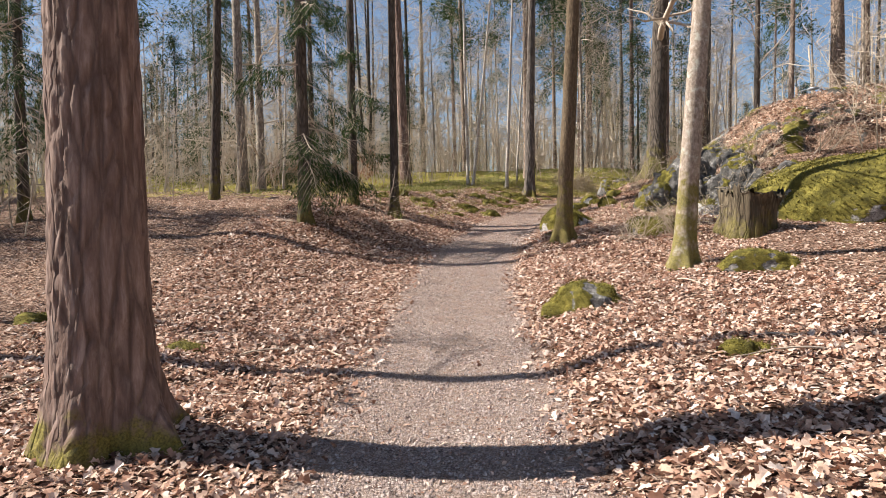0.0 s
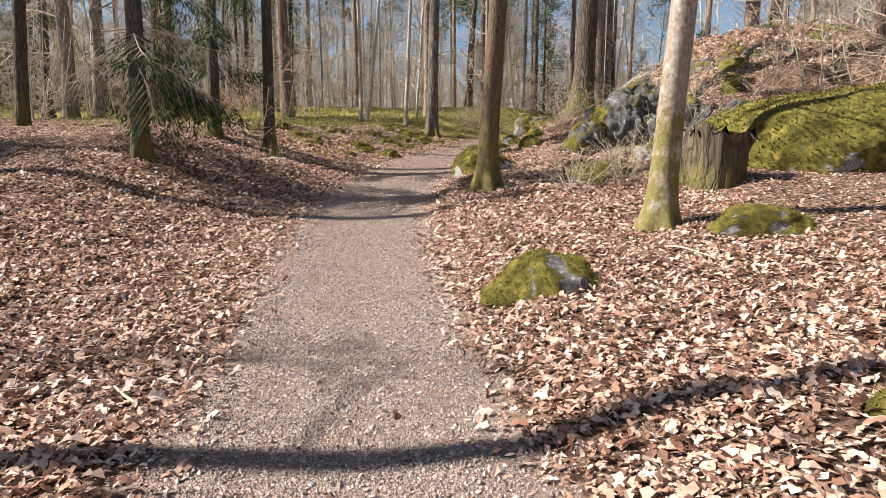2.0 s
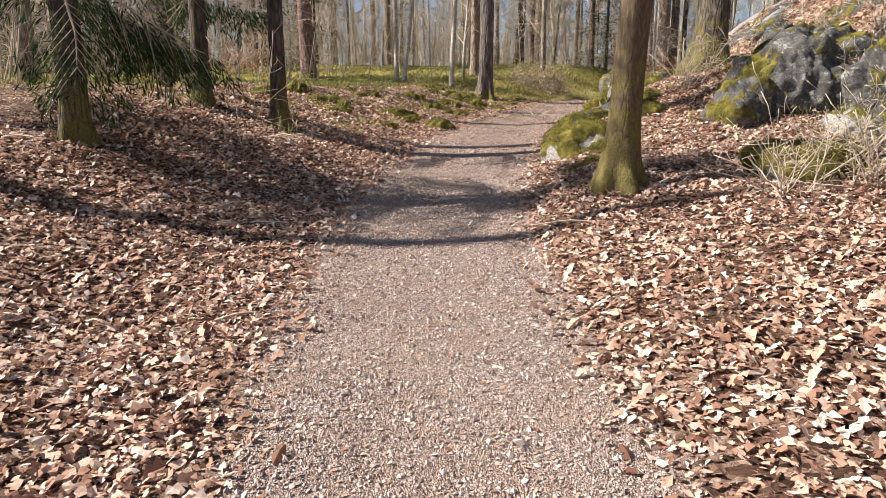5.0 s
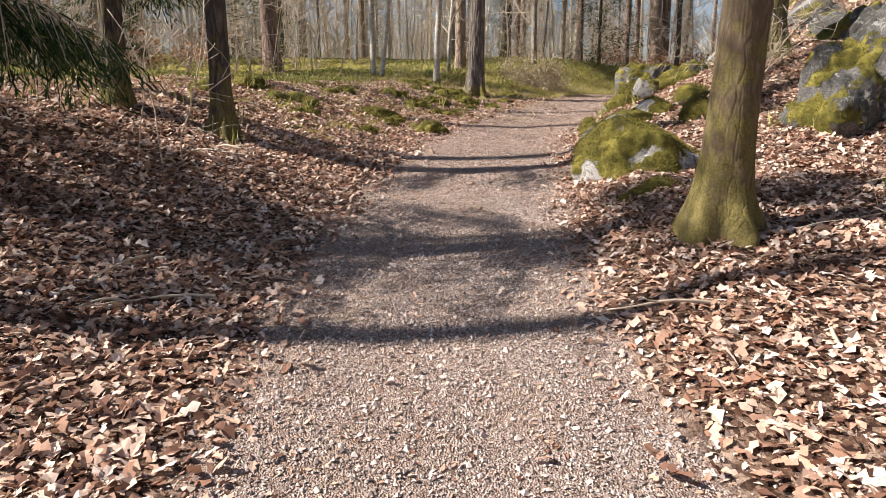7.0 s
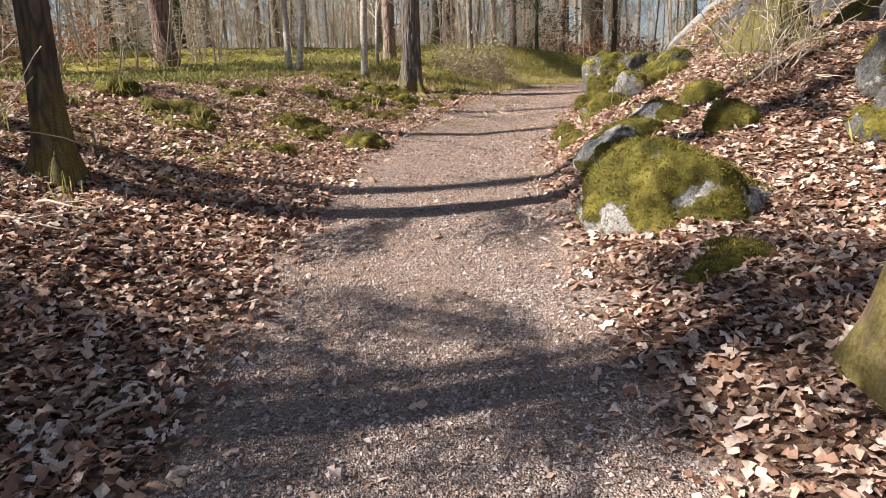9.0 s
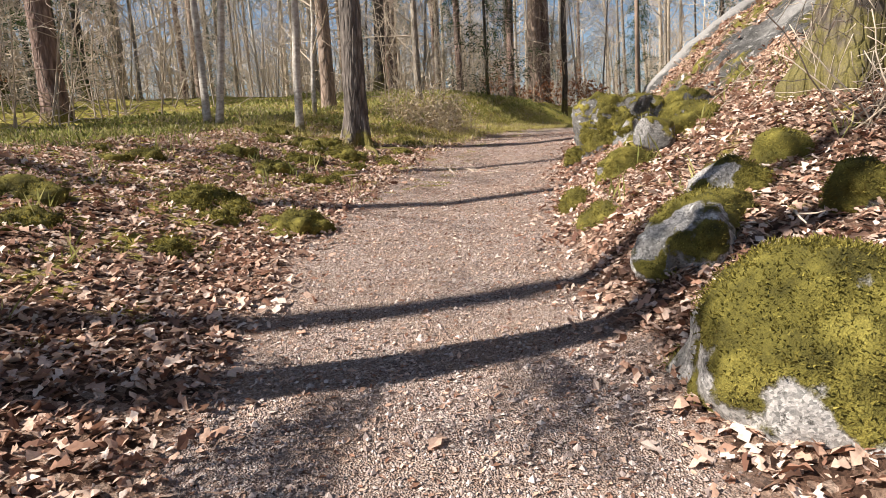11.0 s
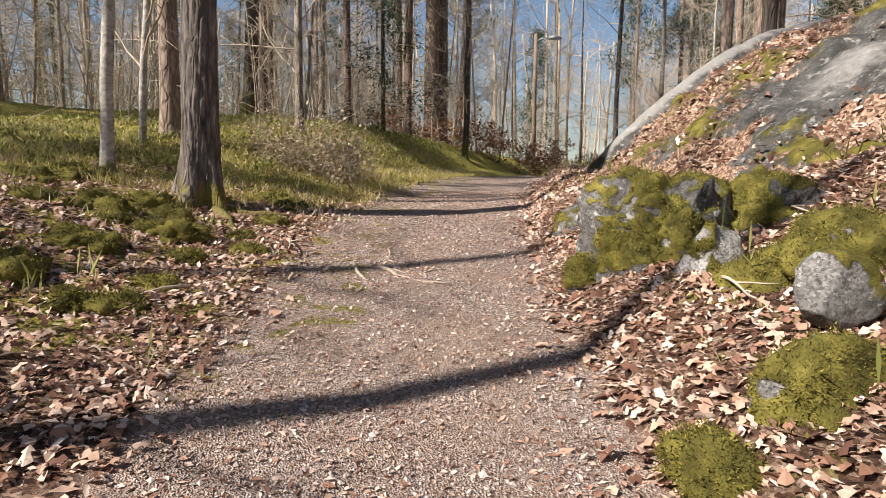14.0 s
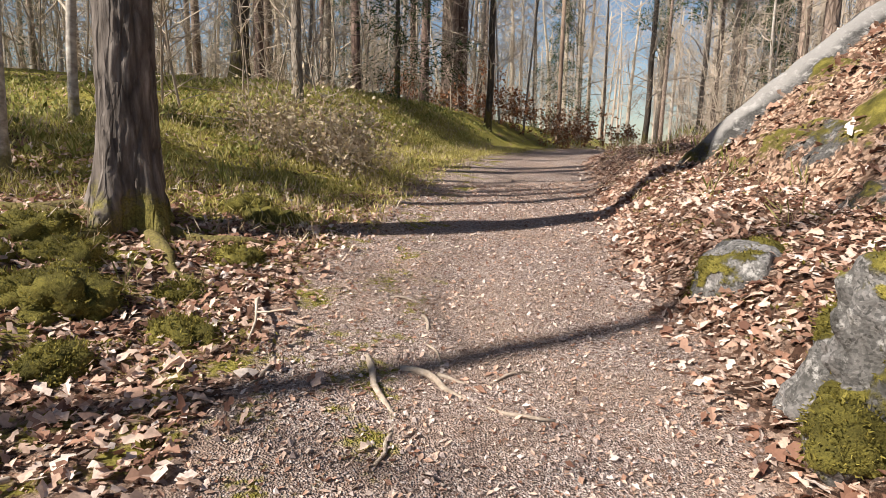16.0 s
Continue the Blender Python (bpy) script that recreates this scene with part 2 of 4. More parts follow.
GREY_BARK = bark_material("grey_bark", (0.13, 0.105, 0.085), (0.32, 0.27, 0.225), (0.54, 0.47, 0.41), moss=0.5, moss_to=1.0, stretch=0.25, scale=26, lichen=0.3)
RED_BARK = bark_material("scots_pine_bark", (0.13, 0.09, 0.07), (0.30, 0.225, 0.18), (0.48, 0.39, 0.33), stretch=0.3, scale=20)
BIRCH_BARK = bark_material("birch_bark", (0.09, 0.075, 0.065), (0.40, 0.36, 0.32), (0.74, 0.70, 0.65), stretch=1.6, scale=12, crack=0.0, moss=0.8, moss_to=0.6)
TWIGS = plain_material("twig_bark", (0.26, 0.205, 0.155), (0.66, 0.555, 0.45), 6)
ROOT_BARK = bark_material("root_bark", (0.16, 0.12, 0.09), (0.36, 0.29, 0.23), (0.55, 0.47, 0.40), stretch=1.0, scale=30, crack=0.0)
# Crag granite: base darkened so the colour carries the shade of the trees.
ROCK_SHADED = rock_material("granite", 0.34)
ROCK_MOSSY = rock_material("mossy_granite", 0.55)
ROCK_GREEN = rock_material("moss_covered_granite")
ROCK_PALE = rock_material("pale_granite", 1.0)
ROCK_BARE = rock_material("bare_granite", 0.6)
# Slab base dimmed too: tree shade put into the colour, besides dark lichen.
ROCK_SLAB_SHADED = rock_material("leaf_strewn_granite", 0.26, litter=True)
LEAF = leaf_material("dead_oak_leaf", ((0.0, (0.12, 0.056, 0.04)), (0.2, (0.34, 0.185, 0.125)), (0.45, (0.60, 0.395, 0.295)), (0.75, (0.75, 0.56, 0.45)), (1.0, (0.86, 0.74, 0.66))), 0.2)
NEEDLE = leaf_material("spruce_needle", ((0.0, (0.012, 0.028, 0.010)), (0.6, (0.035, 0.065, 0.018)), (1.0, (0.10, 0.12, 0.035))), 0.3)
PINE_NEEDLE = leaf_material("pine_needle", ((0.0, (0.02, 0.04, 0.012)), (0.6, (0.05, 0.085, 0.025)), (1.0, (0.12, 0.14, 0.05))), 0.3)
BILBERRY = leaf_material("bilberry_leaf", ((0.0, (0.12, 0.13, 0.03)), (0.5, (0.30, 0.31, 0.09)), (1.0, (0.56, 0.50, 0.22))), 0.4)
MOSS_TUFT = leaf_material("moss_tuft", ((0.0, (0.065, 0.057, 0.013)), (0.5, (0.17, 0.145, 0.03)), (1.0, (0.40, 0.335, 0.08))), 0.3)
BEECH = leaf_material("withered_beech_leaf", ((0.0, (0.16, 0.06, 0.03)), (0.5, (0.36, 0.17, 0.09)), (1.0, (0.52, 0.30, 0.18))), 0.3)
STRAW = leaf_material("dry_straw", ((0.0, (0.25, 0.18, 0.11)), (0.6, (0.48, 0.38, 0.25)), (1.0, (0.66, 0.56, 0.42))), 0.25)
MEADOW = leaf_material("meadow_grass", ((0.0, (0.24, 0.205, 0.06)), (0.5, (0.46, 0.40, 0.13)), (1.0, (0.78, 0.68, 0.30))), 0.35)
PEBBLE = leaf_material("pebble", ((0.0, (0.14, 0.10, 0.09)), (0.5, (0.42, 0.335, 0.305)), (1.0, (0.68, 0.575, 0.53))), 0.0)
POST_WOOD = plain_material("weathered_pole_wood", (0.16, 0.11, 0.08), (0.34, 0.25, 0.19), 9)
GREY_METAL = plain_material("grey_metal", (0.42, 0.43, 0.44), (0.55, 0.56, 0.57), 8, 0.45)


# ---- mesh helpers ----
class Stock:
    """Gathers vertices and faces of one mesh."""

    def __init__(self):
        self.v, self.f, self.count = [], [], 0

    def add(self, verts, faces):
        self.v.append(np.asarray(verts, float))
        self.f += [tuple(i + self.count for i in q) for q in faces]
        self.count += len(verts)

    def many(self, verts, faces):
        """verts (n, k, 3) with the same faces on each."""
        n, k, _ = verts.shape
        self.v.append(verts.reshape(-1, 3))
        q = np.asarray(faces)
        self.f += list(map(tuple, (q[None] + (np.arange(n) * k)[:, None, None] + self.count).reshape(-1, q.shape[1]).tolist()))
        self.count += n * k

    def mesh(self, name, material, smooth=True):
        me = bpy.data.meshes.new(name)
        v = np.concatenate(self.v) if self.v else np.zeros((0, 3))
        me.from_pydata(v.tolist(), [], self.f)
        me.materials.append(material)
        me.polygons.foreach_set("use_smooth", [smooth] * len(me.polygons))
        me.update()
        return me


def part(name, mesh, parent, label=""):
    ob = new(name, mesh)
    ob.parent = parent
    return tagged(ob, label)


def tube(stock, points, radii, sides=6, relief=None):
    """A tapered tube along points; relief(angle, length, k) scales the radius."""
    p = np.asarray(points, float)
    n = len(p)
    t = np.gradient(p, axis=0)
    t /= np.linalg.norm(t, axis=1)[:, None] + 1e-9
    ref = np.array([1.0, 0.0, 0.0]) if abs(t[0, 0]) < 0.8 else np.array([0.0, 1.0, 0.0])
    u = ref - t * (t @ ref)[:, None]
    u /= np.linalg.norm(u, axis=1)[:, None]
    w = np.cross(t, u)
    a = np.linspace(0, 2 * np.pi, sides, endpoint=False)
    r = np.asarray(radii, float)[:, None] * np.ones((1, sides))
    if relief is not None:
        r = r * relief(a[None, :], p[:, 2:3], np.arange(n)[:, None])
    ring = p[:, None] + r[..., None] * (np.cos(a)[None, :, None] * u[:, None] + np.sin(a)[None, :, None] * w[:, None])
    faces = []
    for i in range(n - 1):
        for j in range(sides):
            k = (j + 1) % sides
            faces.append((i * sides + j, i * sides + k, (i + 1) * sides + k, (i + 1) * sides + j))
    faces.append(tuple((n - 1) * sides + j for j in range(sides)))
    stock.add(ring.reshape(-1, 3), faces)


def wander(rng, start, way, length, n, wobble, lift=0.0):
    """Points of a crooked limb."""
    p, d = [np.asarray(start, float)], np.asarray(way, float) / np.linalg.norm(way)
    for _ in range(n):
        d = d + rng.normal(0, wobble, 3) + np.array([0, 0, lift])
        d /= np.linalg.norm(d)
        p.append(p[-1] + d * length / n)
    return np.array(p)


def limbs(stock, rng, start, way, length, r, level, wobble=0.16, lift=0.03, ends=None, kids=(4, 5, 5), least=0.004):
    """A limb with its branches and twigs."""
    n = 6 if level > 1 else 4
    p = wander(rng, start, way, length, n, wobble, lift)
    tube(stock, p, np.linspace(r, max(r * 0.25, least), n + 1), 5 if level > 1 else 3)
    if level == 0:
        if ends is not None:
            ends.append((p[-1], p[-1] - p[-2]))
        return
    for _ in range(kids[min(level, len(kids)) - 1]):
        s = rng.uniform(0.2, 1.0)
        i = min(int(s * n), n - 1)
        at = p[i] + (p[i + 1] - p[i]) * (s * n - i)
        along = p[i + 1] - p[i]
        along /= np.linalg.norm(along)
        side = rng.normal(0, 1, 3)
        side -= along * (side @ along)
        side /= np.linalg.norm(side) + 1e-9
        limbs(stock, rng, at, along * rng.uniform(0.3, 0.9) + side, length * rng.uniform(0.32, 0.6), r * 0.45 * (1.1 - 0.5 * s), level - 1, wobble * 1.15, lift, ends, kids, least)


def bark_relief(seed, depth, plates=5.0, tall=0.25):
    """Ridges and furrows of old bark."""
    def relief(a, z, k):
        out = np.ones((len(z), a.shape[1]))
        for i in range(len(z)):
            for j in range(a.shape[1]):
                q = Vector((math.cos(a[0, j]) * plates, math.sin(a[0, j]) * plates, z[i, 0] * plates * tall * 4 + seed))
                q.z += 0.5 * noise.noise(q * 0.8)
                q.x, q.y = q.x + 0.35 * noise.noise(q * 1.6), q.y + 0.35 * noise.noise(q * 1.6 + Vector((7, 3, 1)))
                d = noise.voronoi(q)[0]
                out[i, j] += depth * (min(1.0, (d[1] - d[0]) * 4.0) - 0.75) + depth * 0.5 * noise.noise(q * 2.7)
        return out
    return relief


def trunk_line(height, lean, bend, rng, n):
    z = np.linspace(0, 1, n)
    sway = np.cumsum(rng.normal(0, 1, (n, 2)), axis=0) / n
    x = lean[0] * z * height + bend * height * sway[:, 0]
    y = lean[1] * z * height + bend * height * sway[:, 1]
    return np.stack([x, y, z * height - 0.25], 1)


def trunk_mesh(name, material, rng, height, r, lean=(0, 0), bend=0.01, flare=1.5, sides=10, n=24, relief=None, near=3.5, roots=0, taper=0.75):
    """A trunk whose foot spreads into roots. Rings lie closer together low down."""
    line = trunk_line(height, lean, bend, rng, 60)
    zs = np.concatenate([np.linspace(0, near, n, endpoint=False), np.linspace(near, height, 14)])
    p = np.stack([np.interp(zs - 0.25, line[:, 2], line[:, 0]), np.interp(zs - 0.25, line[:, 2], line[:, 1]), zs - 0.25], 1)
    up = np.clip(zs - 0.25, 0, None)
    radii = r * (1 - taper * (zs / height) ** 1.1) * (1 + (flare - 1) * np.exp(-up / (1.1 * r + 0.05)))
    phase = rng.uniform(0, 6.28)

    def shape(a, z, k):
        out = np.ones((len(z), a.shape[1]))
        out = out + 0.05 * np.sin(2 * a + phase) + 0.03 * np.sin(3 * a + phase * 2 + z)
        if roots:
            fade = np.exp(-np.clip(z, 0, None) / (1.4 * r))
            out = out + 0.42 * fade * np.cos(roots * a + phase) * (0.6 + 0.4 * np.cos(a - phase))
        if relief is not None:
            out = out + relief(a, z, k) - 1
        return out
    stock = Stock()
    tube(stock, p, radii, sides, shape)
    return stock.mesh(name, material), p, radii


def sprays(stock, rng, centre, way, count, size, spread, droop=0.0, slim=0.16):
    """Flat tufts of needles or leaflets about a point, as slim crossed blades."""
    base = np.asarray(centre)[None] + rng.normal(0, spread, (count, 3))
    d = rng.normal(0, 0.6, (count, 3)) + np.asarray(way)[None]
    d[:, 2] -= droop
    d /= np.linalg.norm(d, axis=1)[:, None] + 1e-9
    s = np.cross(d, rng.normal(0, 1, (count, 3)))
    s /= np.linalg.norm(s, axis=1)[:, None] + 1e-9
    ln = size * rng.uniform(0.6, 1.3, count)[:, None]
    wd = ln * slim
    v = np.stack([base - s * wd * 0.3, base + d * ln * 0.5 - s * wd, base + d * ln, base + d * ln * 0.5 + s * wd], 1)
    stock.many(v, [(0, 1, 2, 3)])


# ---- the large structure ----
def spread_axis(near_lo, near_hi, step, reach):
    """Grid lines: even in the near stretch, then ever wider out to the reach."""
    mid = np.arange(near_lo, near_hi, step)
    out, d = [], step
    while (out[-1] if out else 0) < reach:
        d *= 1.13
        out.append((out[-1] if out else 0) + d)
    return np.concatenate([near_lo - np.array(out[::-1]), mid, mid[-1] + np.array(out)])


def cover_at(x, y):
    """How trodden, green and needle-dark the ground is."""
    d = x - curve(y, PATH_Y, PATH_X)
    w = half_width(y)
    trod = 1 - step01((np.abs(d) - w + 0.32) / 0.8)
    left = -d - w
    green = 0.54 * step01((y - 15.0) / 3) * step01((left + 0.1) / 1.2)
    green = np.maximum(green, 0.8 * step01((y - 23.5) / 2) * step01((left + 0.2) / 0.6))
    green = np.maximum(green, 0.34 * step01((y - 14) / 4) * step01((d - w) / 0.6) * (1 - step01((d - w - 4) / 3)))
    green = np.maximum(green, 0.12 * step01((y - 3) / 5) * step01((left - 1) / 1.5))
    green = np.maximum(green, 0.46 * step01((y - 19) / 2) * step01((left + 1.2) / 0.6))
    dark = 0.7 * np.exp(-((x + 5) / 2.6) ** 2 - ((y - 15) / 3.2) ** 2)
    return trod, green, dark


def build_ground():
    xs, ys = spread_axis(-8, 11, 0.13, 700), spread_axis(0, 31, 0.13, 700)
    gx, gy = np.meshgrid(xs, ys)
    z = land(gx, gy)
    nx, ny = len(xs), len(ys)
    idx = np.arange(nx * ny).reshape(ny, nx)
    faces = np.stack([idx[:-1, :-1], idx[:-1, 1:], idx[1:, 1:], idx[1:, :-1]], -1).reshape(-1, 4)
    me = bpy.data.meshes.new("ground")
    me.from_pydata(np.stack([gx, gy, z], -1).reshape(-1, 3).tolist(), [], faces.tolist())
    me.materials.append(GROUND)
    me.polygons.foreach_set("use_smooth", [True] * len(me.polygons))
    cover = me.color_attributes.new("cover", "FLOAT_COLOR", "POINT")
    trod, green, dark = cover_at(gx, gy)
    rgba = np.stack([trod, green, dark, np.ones_like(dark)], -1).reshape(-1)
    cover.data.foreach_set("color", rgba.astype(np.float32))
    tagged(new("ground", me), "leaf-strewn forest floor with a trodden gravel footpath", "ground", kind="structure")


build_ground()


# ---- trees ----
def thing(name, x, y, label, category, group="", sink=0.0, turn=0.0, z=None):
    ob = new(name)
    ob.matrix_world = pose(x, y, (ground_z(x, y) if z is None else z) - sink, 0, 0, turn)
    return tagged(ob, label, category, group)


def near_tree(name, label, x, y, r, height, material, seed, lean=(0, 0), bend=0.01, depth=0.0, plates=5.0, tall=0.25, flare=1.5, roots=0, sides=20, n=40,
              near=4.5, first=4.0, branches=14, reach=2.6, level=2, group="", angle=0.5, pine=False, taper=0.75, r_limb=0.28):
    rng = np.random.default_rng(seed)
    ob = thing(name, x, y, label, "tree", group)
    me, p, radii = trunk_mesh("trunk", material, rng, height, r, lean, bend, flare, sides, n, bark_relief(seed, depth, plates, tall) if depth else None, near, roots, taper)
    part("trunk", me, ob)
    stock, ends = Stock(), []
    for i in range(branches):
        h = first + (height - first) * (i + rng.uniform(0, 1)) / branches
        at = np.array([np.interp(h, p[:, 2], p[:, k]) for k in (0, 1)] + [h])
        a = rng.uniform(0, 6.28)
        share = 1 - 0.6 * (h - first) / (height - first)
        limbs(stock, rng, at, (math.cos(a), math.sin(a), angle), reach * share * rng.uniform(0.6, 1.2), np.interp(h, p[:, 2], radii) * r_limb, level, ends=ends)
    part("crown", stock.mesh("crown", TWIGS if not pine else RED_BARK), ob)
    if pine:
        tufts = Stock()
        for at, way in ends:
            sprays(tufts, rng, at, way / (np.linalg.norm(way) + 1e-9), 40, 0.2, 0.16, slim=0.06)
        part("foliage", tufts.mesh("foliage", PINE_NEEDLE, False), ob)
    return ob


near_tree("pine_tree", "thick old pine trunk with plated bark and mossy roots", -1.36, 3.55, 0.295, 19, PINE_BARK, 11, lean=(-0.012, 0.0), depth=0.05, plates=3.8, tall=0.22, flare=1.5, roots=5, sides=110, n=130, near=4.0, first=11, branches=16, pine=True, reach=3.0)
near_tree("oak_tree", "pale lichen-spotted trunk with yellow moss at the foot", 3.25, 9.95, 0.158, 14, OAK_BARK, 12, lean=(0.075, 0.0), bend=0.012, flare=1.6, roots=5, sides=40, n=60, near=5.5, first=4.6, branches=12, reach=4.0, level=3)
near_tree("oak_tree", "dark trunk thickly coated in yellow-green moss beside the path", 1.40, 13.22, 0.165, 15, MOSSY_BARK, 13, lean=(0.05, 0.0), bend=0.012, depth=0.012, plates=6, tall=0.08, flare=1.7, roots=5, sides=48, n=70, near=5.5, first=5.5, branches=12, reach=4.0, level=3)
near_tree("oak_tree", "dark mossy forked oak among the rocks", 3.85, 18.25, 0.25, 13, DARK_BARK, 14, lean=(0.035, 0.0), bend=0.02, depth=0.03, flare=1.6, roots=4, sides=24, n=40, first=3.6, branches=12, reach=3.8, level=3, r_limb=0.5)
near_tree("spruce_tree", "slender dark trunk with dead twigs at the edge of the clearing", -3.08, 16.14, 0.125, 15, DARK_BARK, 15, bend=0.01, depth=0.02, flare=1.7, roots=4, sides=16, n=30, first=6.0, branches=20, reach=1.2, level=1)
near_tree("pine_tree", "dark pine with deeply furrowed bark and mossy roots", -0.1, 24.45, 0.20, 17, OLD_BARK, 16, lean=(0.02, 0), bend=0.012, depth=0.09, plates=4.5, tall=0.14, flare=1.5, roots=5, sides=72, n=110, near=5.0, first=9, branches=14, pine=True)
birch = near_tree("birch_tree", "thin white-barked birch with a mossy foot", -1.08, 25.3, 0.078, 12, BIRCH_BARK, 17, lean=(0.05, 0), bend=0.02, flare=1.4, sides=12, n=24, first=4.5, branches=14, reach=1.8, level=2, group="birches by the path")
near_tree("birch_tree", "thin leaning white-barked birch with a mossy foot", -2.55, 25.6, 0.075, 11, BIRCH_BARK, 18, lean=(0.11, 0), bend=0.02, flare=1.4, sides=12, n=24, first=4.5, branches=12, reach=1.8, level=2, group="birches by the path")
near_tree("birch_tree", "thin white-barked birch with a mossy foot", -2.75, 25.8, 0.07, 12, BIRCH_BARK, 19, lean=(-0.01, 0), bend=0.02, flare=1.4, sides=12, n=24, first=4.5, branches=12, reach=1.8, level=2, group="birches by the path")
near_tree("pine_tree", "tall pine with a straight grey-brown trunk", -5.9, 27.4, 0.24, 18, PINE_BARK, 20, lean=(-0.03, 0), depth=0.03, flare=1.4, sides=24, n=30, first=9, branches=14, pine=True)
near_tree("oak_tree", "dark leaning oak on the bilberry hillock", 1.15, 33.8, 0.19, 14, DARK_BARK, 21, lean=(0.05, 0), bend=0.02, depth=0.04, flare=1.8, sides=20, n=30, first=4.0, branches=14, reach=3.5, level=3)
near_tree("pine_tree", "tall straight pine with pale reddish bark", 9.1, 42.0, 0.34, 20, RED_BARK, 22, depth=0.03, flare=1.3, sides=24, n=30, first=11, branches=14, pine=True, taper=0.6)
near_tree("pine_tree", "tall straight pine standing close beside another", 9.75, 42.4, 0.24, 20, PINE_BARK, 23, depth=0.03, flare=1.3, sides=20, n=30, first=11, branches=14, pine=True, taper=0.6)
near_tree("pine_tree", "tall pine on the rocky ridge", 12.0, 28.0, 0.31, 18, RED_BARK, 24, depth=0.03, flare=1.3, sides=24, n=30, first=9, branches=14, pine=True, taper=0.6)
near_tree("pine_tree", "slimmer pine on the rocky ridge", 13.4, 29.0, 0.19, 18, RED_BARK, 25, depth=0.03, flare=1.3, sides=20, n=30, first=9, branches=12, pine=True, taper=0.6)
near_tree("oak_tree", "slim dark trunk growing from the rocks", 8.1, 24.5, 0.12, 12, DARK_BARK, 26, bend=0.02, depth=0.03, flare=1.6, sides=16, n=24, first=3.0, branches=16, reach=2.6, level=2)


def spruce(x, y, r, height, seed, low=1.2, thin=2.6, count=60, reach=2.2, label="dark spruce with drooping grey-green branches"):
    rng = np.random.default_rng(seed)
    ob = thing("spruce_tree", x, y, label, "tree", "spruces left of the path")
    me, p, radii = trunk_mesh("trunk", DARK_BARK, rng, height, r, (0, 0), 0.006, 1.5, 16, 26, None, 4.0, 4)
    part("trunk", me, ob)
    wood, green = Stock(), Stock()
    for i in range(count):
        h = low + (height - 0.5 - low) * (i / count) ** thin
        a = rng.uniform(0, 6.28)
        ln = reach * (1 - 0.8 * h / height) * rng.uniform(0.6, 1.15)
        at = np.array([np.interp(h, p[:, 2], p[:, 0]), np.interp(h, p[:, 2], p[:, 1]), h])
        d = np.array([math.cos(a), math.sin(a), rng.uniform(-0.3, 0.1)])
        n = 9
        q = [at]
        for k in range(n):
            d = d + np.array([0, 0, -0.09 if k < 5 else 0.07]) + rng.normal(0, 0.05, 3)
            d /= np.linalg.norm(d)
            q.append(q[-1] + d * ln / n)
        q = np.array(q)
        tube(wood, q, np.linspace(0.018, 0.004, n + 1), 4)
        bare = rng.uniform(0, 1) < (0.45 if h < 2.5 else 0.1)
        for k in range(2, n + 1):
            side = np.cross(q[k] - q[k - 1], (0, 0, 1))
            side /= np.linalg.norm(side) + 1e-9
            for s in (-1, 1):
                w = ln * 0.3 * (1 - 0.6 * k / n) + 0.08
                tip = q[k] + side * s * w + (q[k] - q[k - 1]) * 1.5 + np.array([0, 0, -w * rng.uniform(0.5, 1.6)])
                tube(wood, [q[k], (q[k] + tip) / 2 + np.array([0, 0, 0.02]), tip], [0.005, 0.004, 0.002], 3)
                if bare:
                    continue
                way = (tip - q[k]) / (np.linalg.norm(tip - q[k]) + 1e-9)
                for f in (0.25, 0.6, 0.95):
                    sprays(green, rng, q[k] + (tip - q[k]) * f, way, 16, 0.12, 0.045, 0.5, slim=0.065)
    part("crown", wood.mesh("crown", TWIGS), ob)
    part("foliage", green.mesh("foliage", NEEDLE, False), ob)


spruce(-4.4, 13.3, 0.14, 14, 31, low=1.5, thin=2.8, count=28, reach=1.8)
spruce(-4.2, 15.98, 0.13, 15, 32, low=1.6, thin=2.4, count=12, reach=1.2)
spruce(-11.6, 12.8, 0.13, 13, 33, low=0.8, thin=1.2, count=64, reach=2.6)
spruce(-9.6, 25.5, 0.15, 12, 34, low=0.8, count=44, reach=2.4)
spruce(-13.5, 24.5, 0.15, 14, 35, low=0.8, thin=1.2, count=60, reach=2.6)


# ---- woods further off ----
def fir_parts(rng):
    """A small spruce, green to the ground."""
    h = rng.uniform(5, 8)
    me, p, radii = trunk_mesh("trunk", DARK_BARK, rng, h, 0.07, (0, 0), 0.01, 1.3, 7, 8)
    wood, green = Stock(), Stock()
    for i in range(70):
        z = 0.4 + (h - 0.5) * i / 70
        a = rng.uniform(0, 6.28)
        ln = (0.25 + 1.5 * (1 - z / h)) * rng.uniform(0.7, 1.15)
        q = wander(rng, (0, 0, z), (math.cos(a), math.sin(a), -0.1), ln, 4, 0.1, -0.03)
        tube(wood, q, np.linspace(0.012, 0.004, 5), 3)
        for k in range(1, 5):
            sprays(green, rng, q[k], (q[k] - q[k - 1]) * 3, 30, 0.14, 0.11, 0.1, 0.07)
    return [("trunk", me), ("crown", wood.mesh("crown", TWIGS)), ("foliage", green.mesh("foliage", NEEDLE, False))]


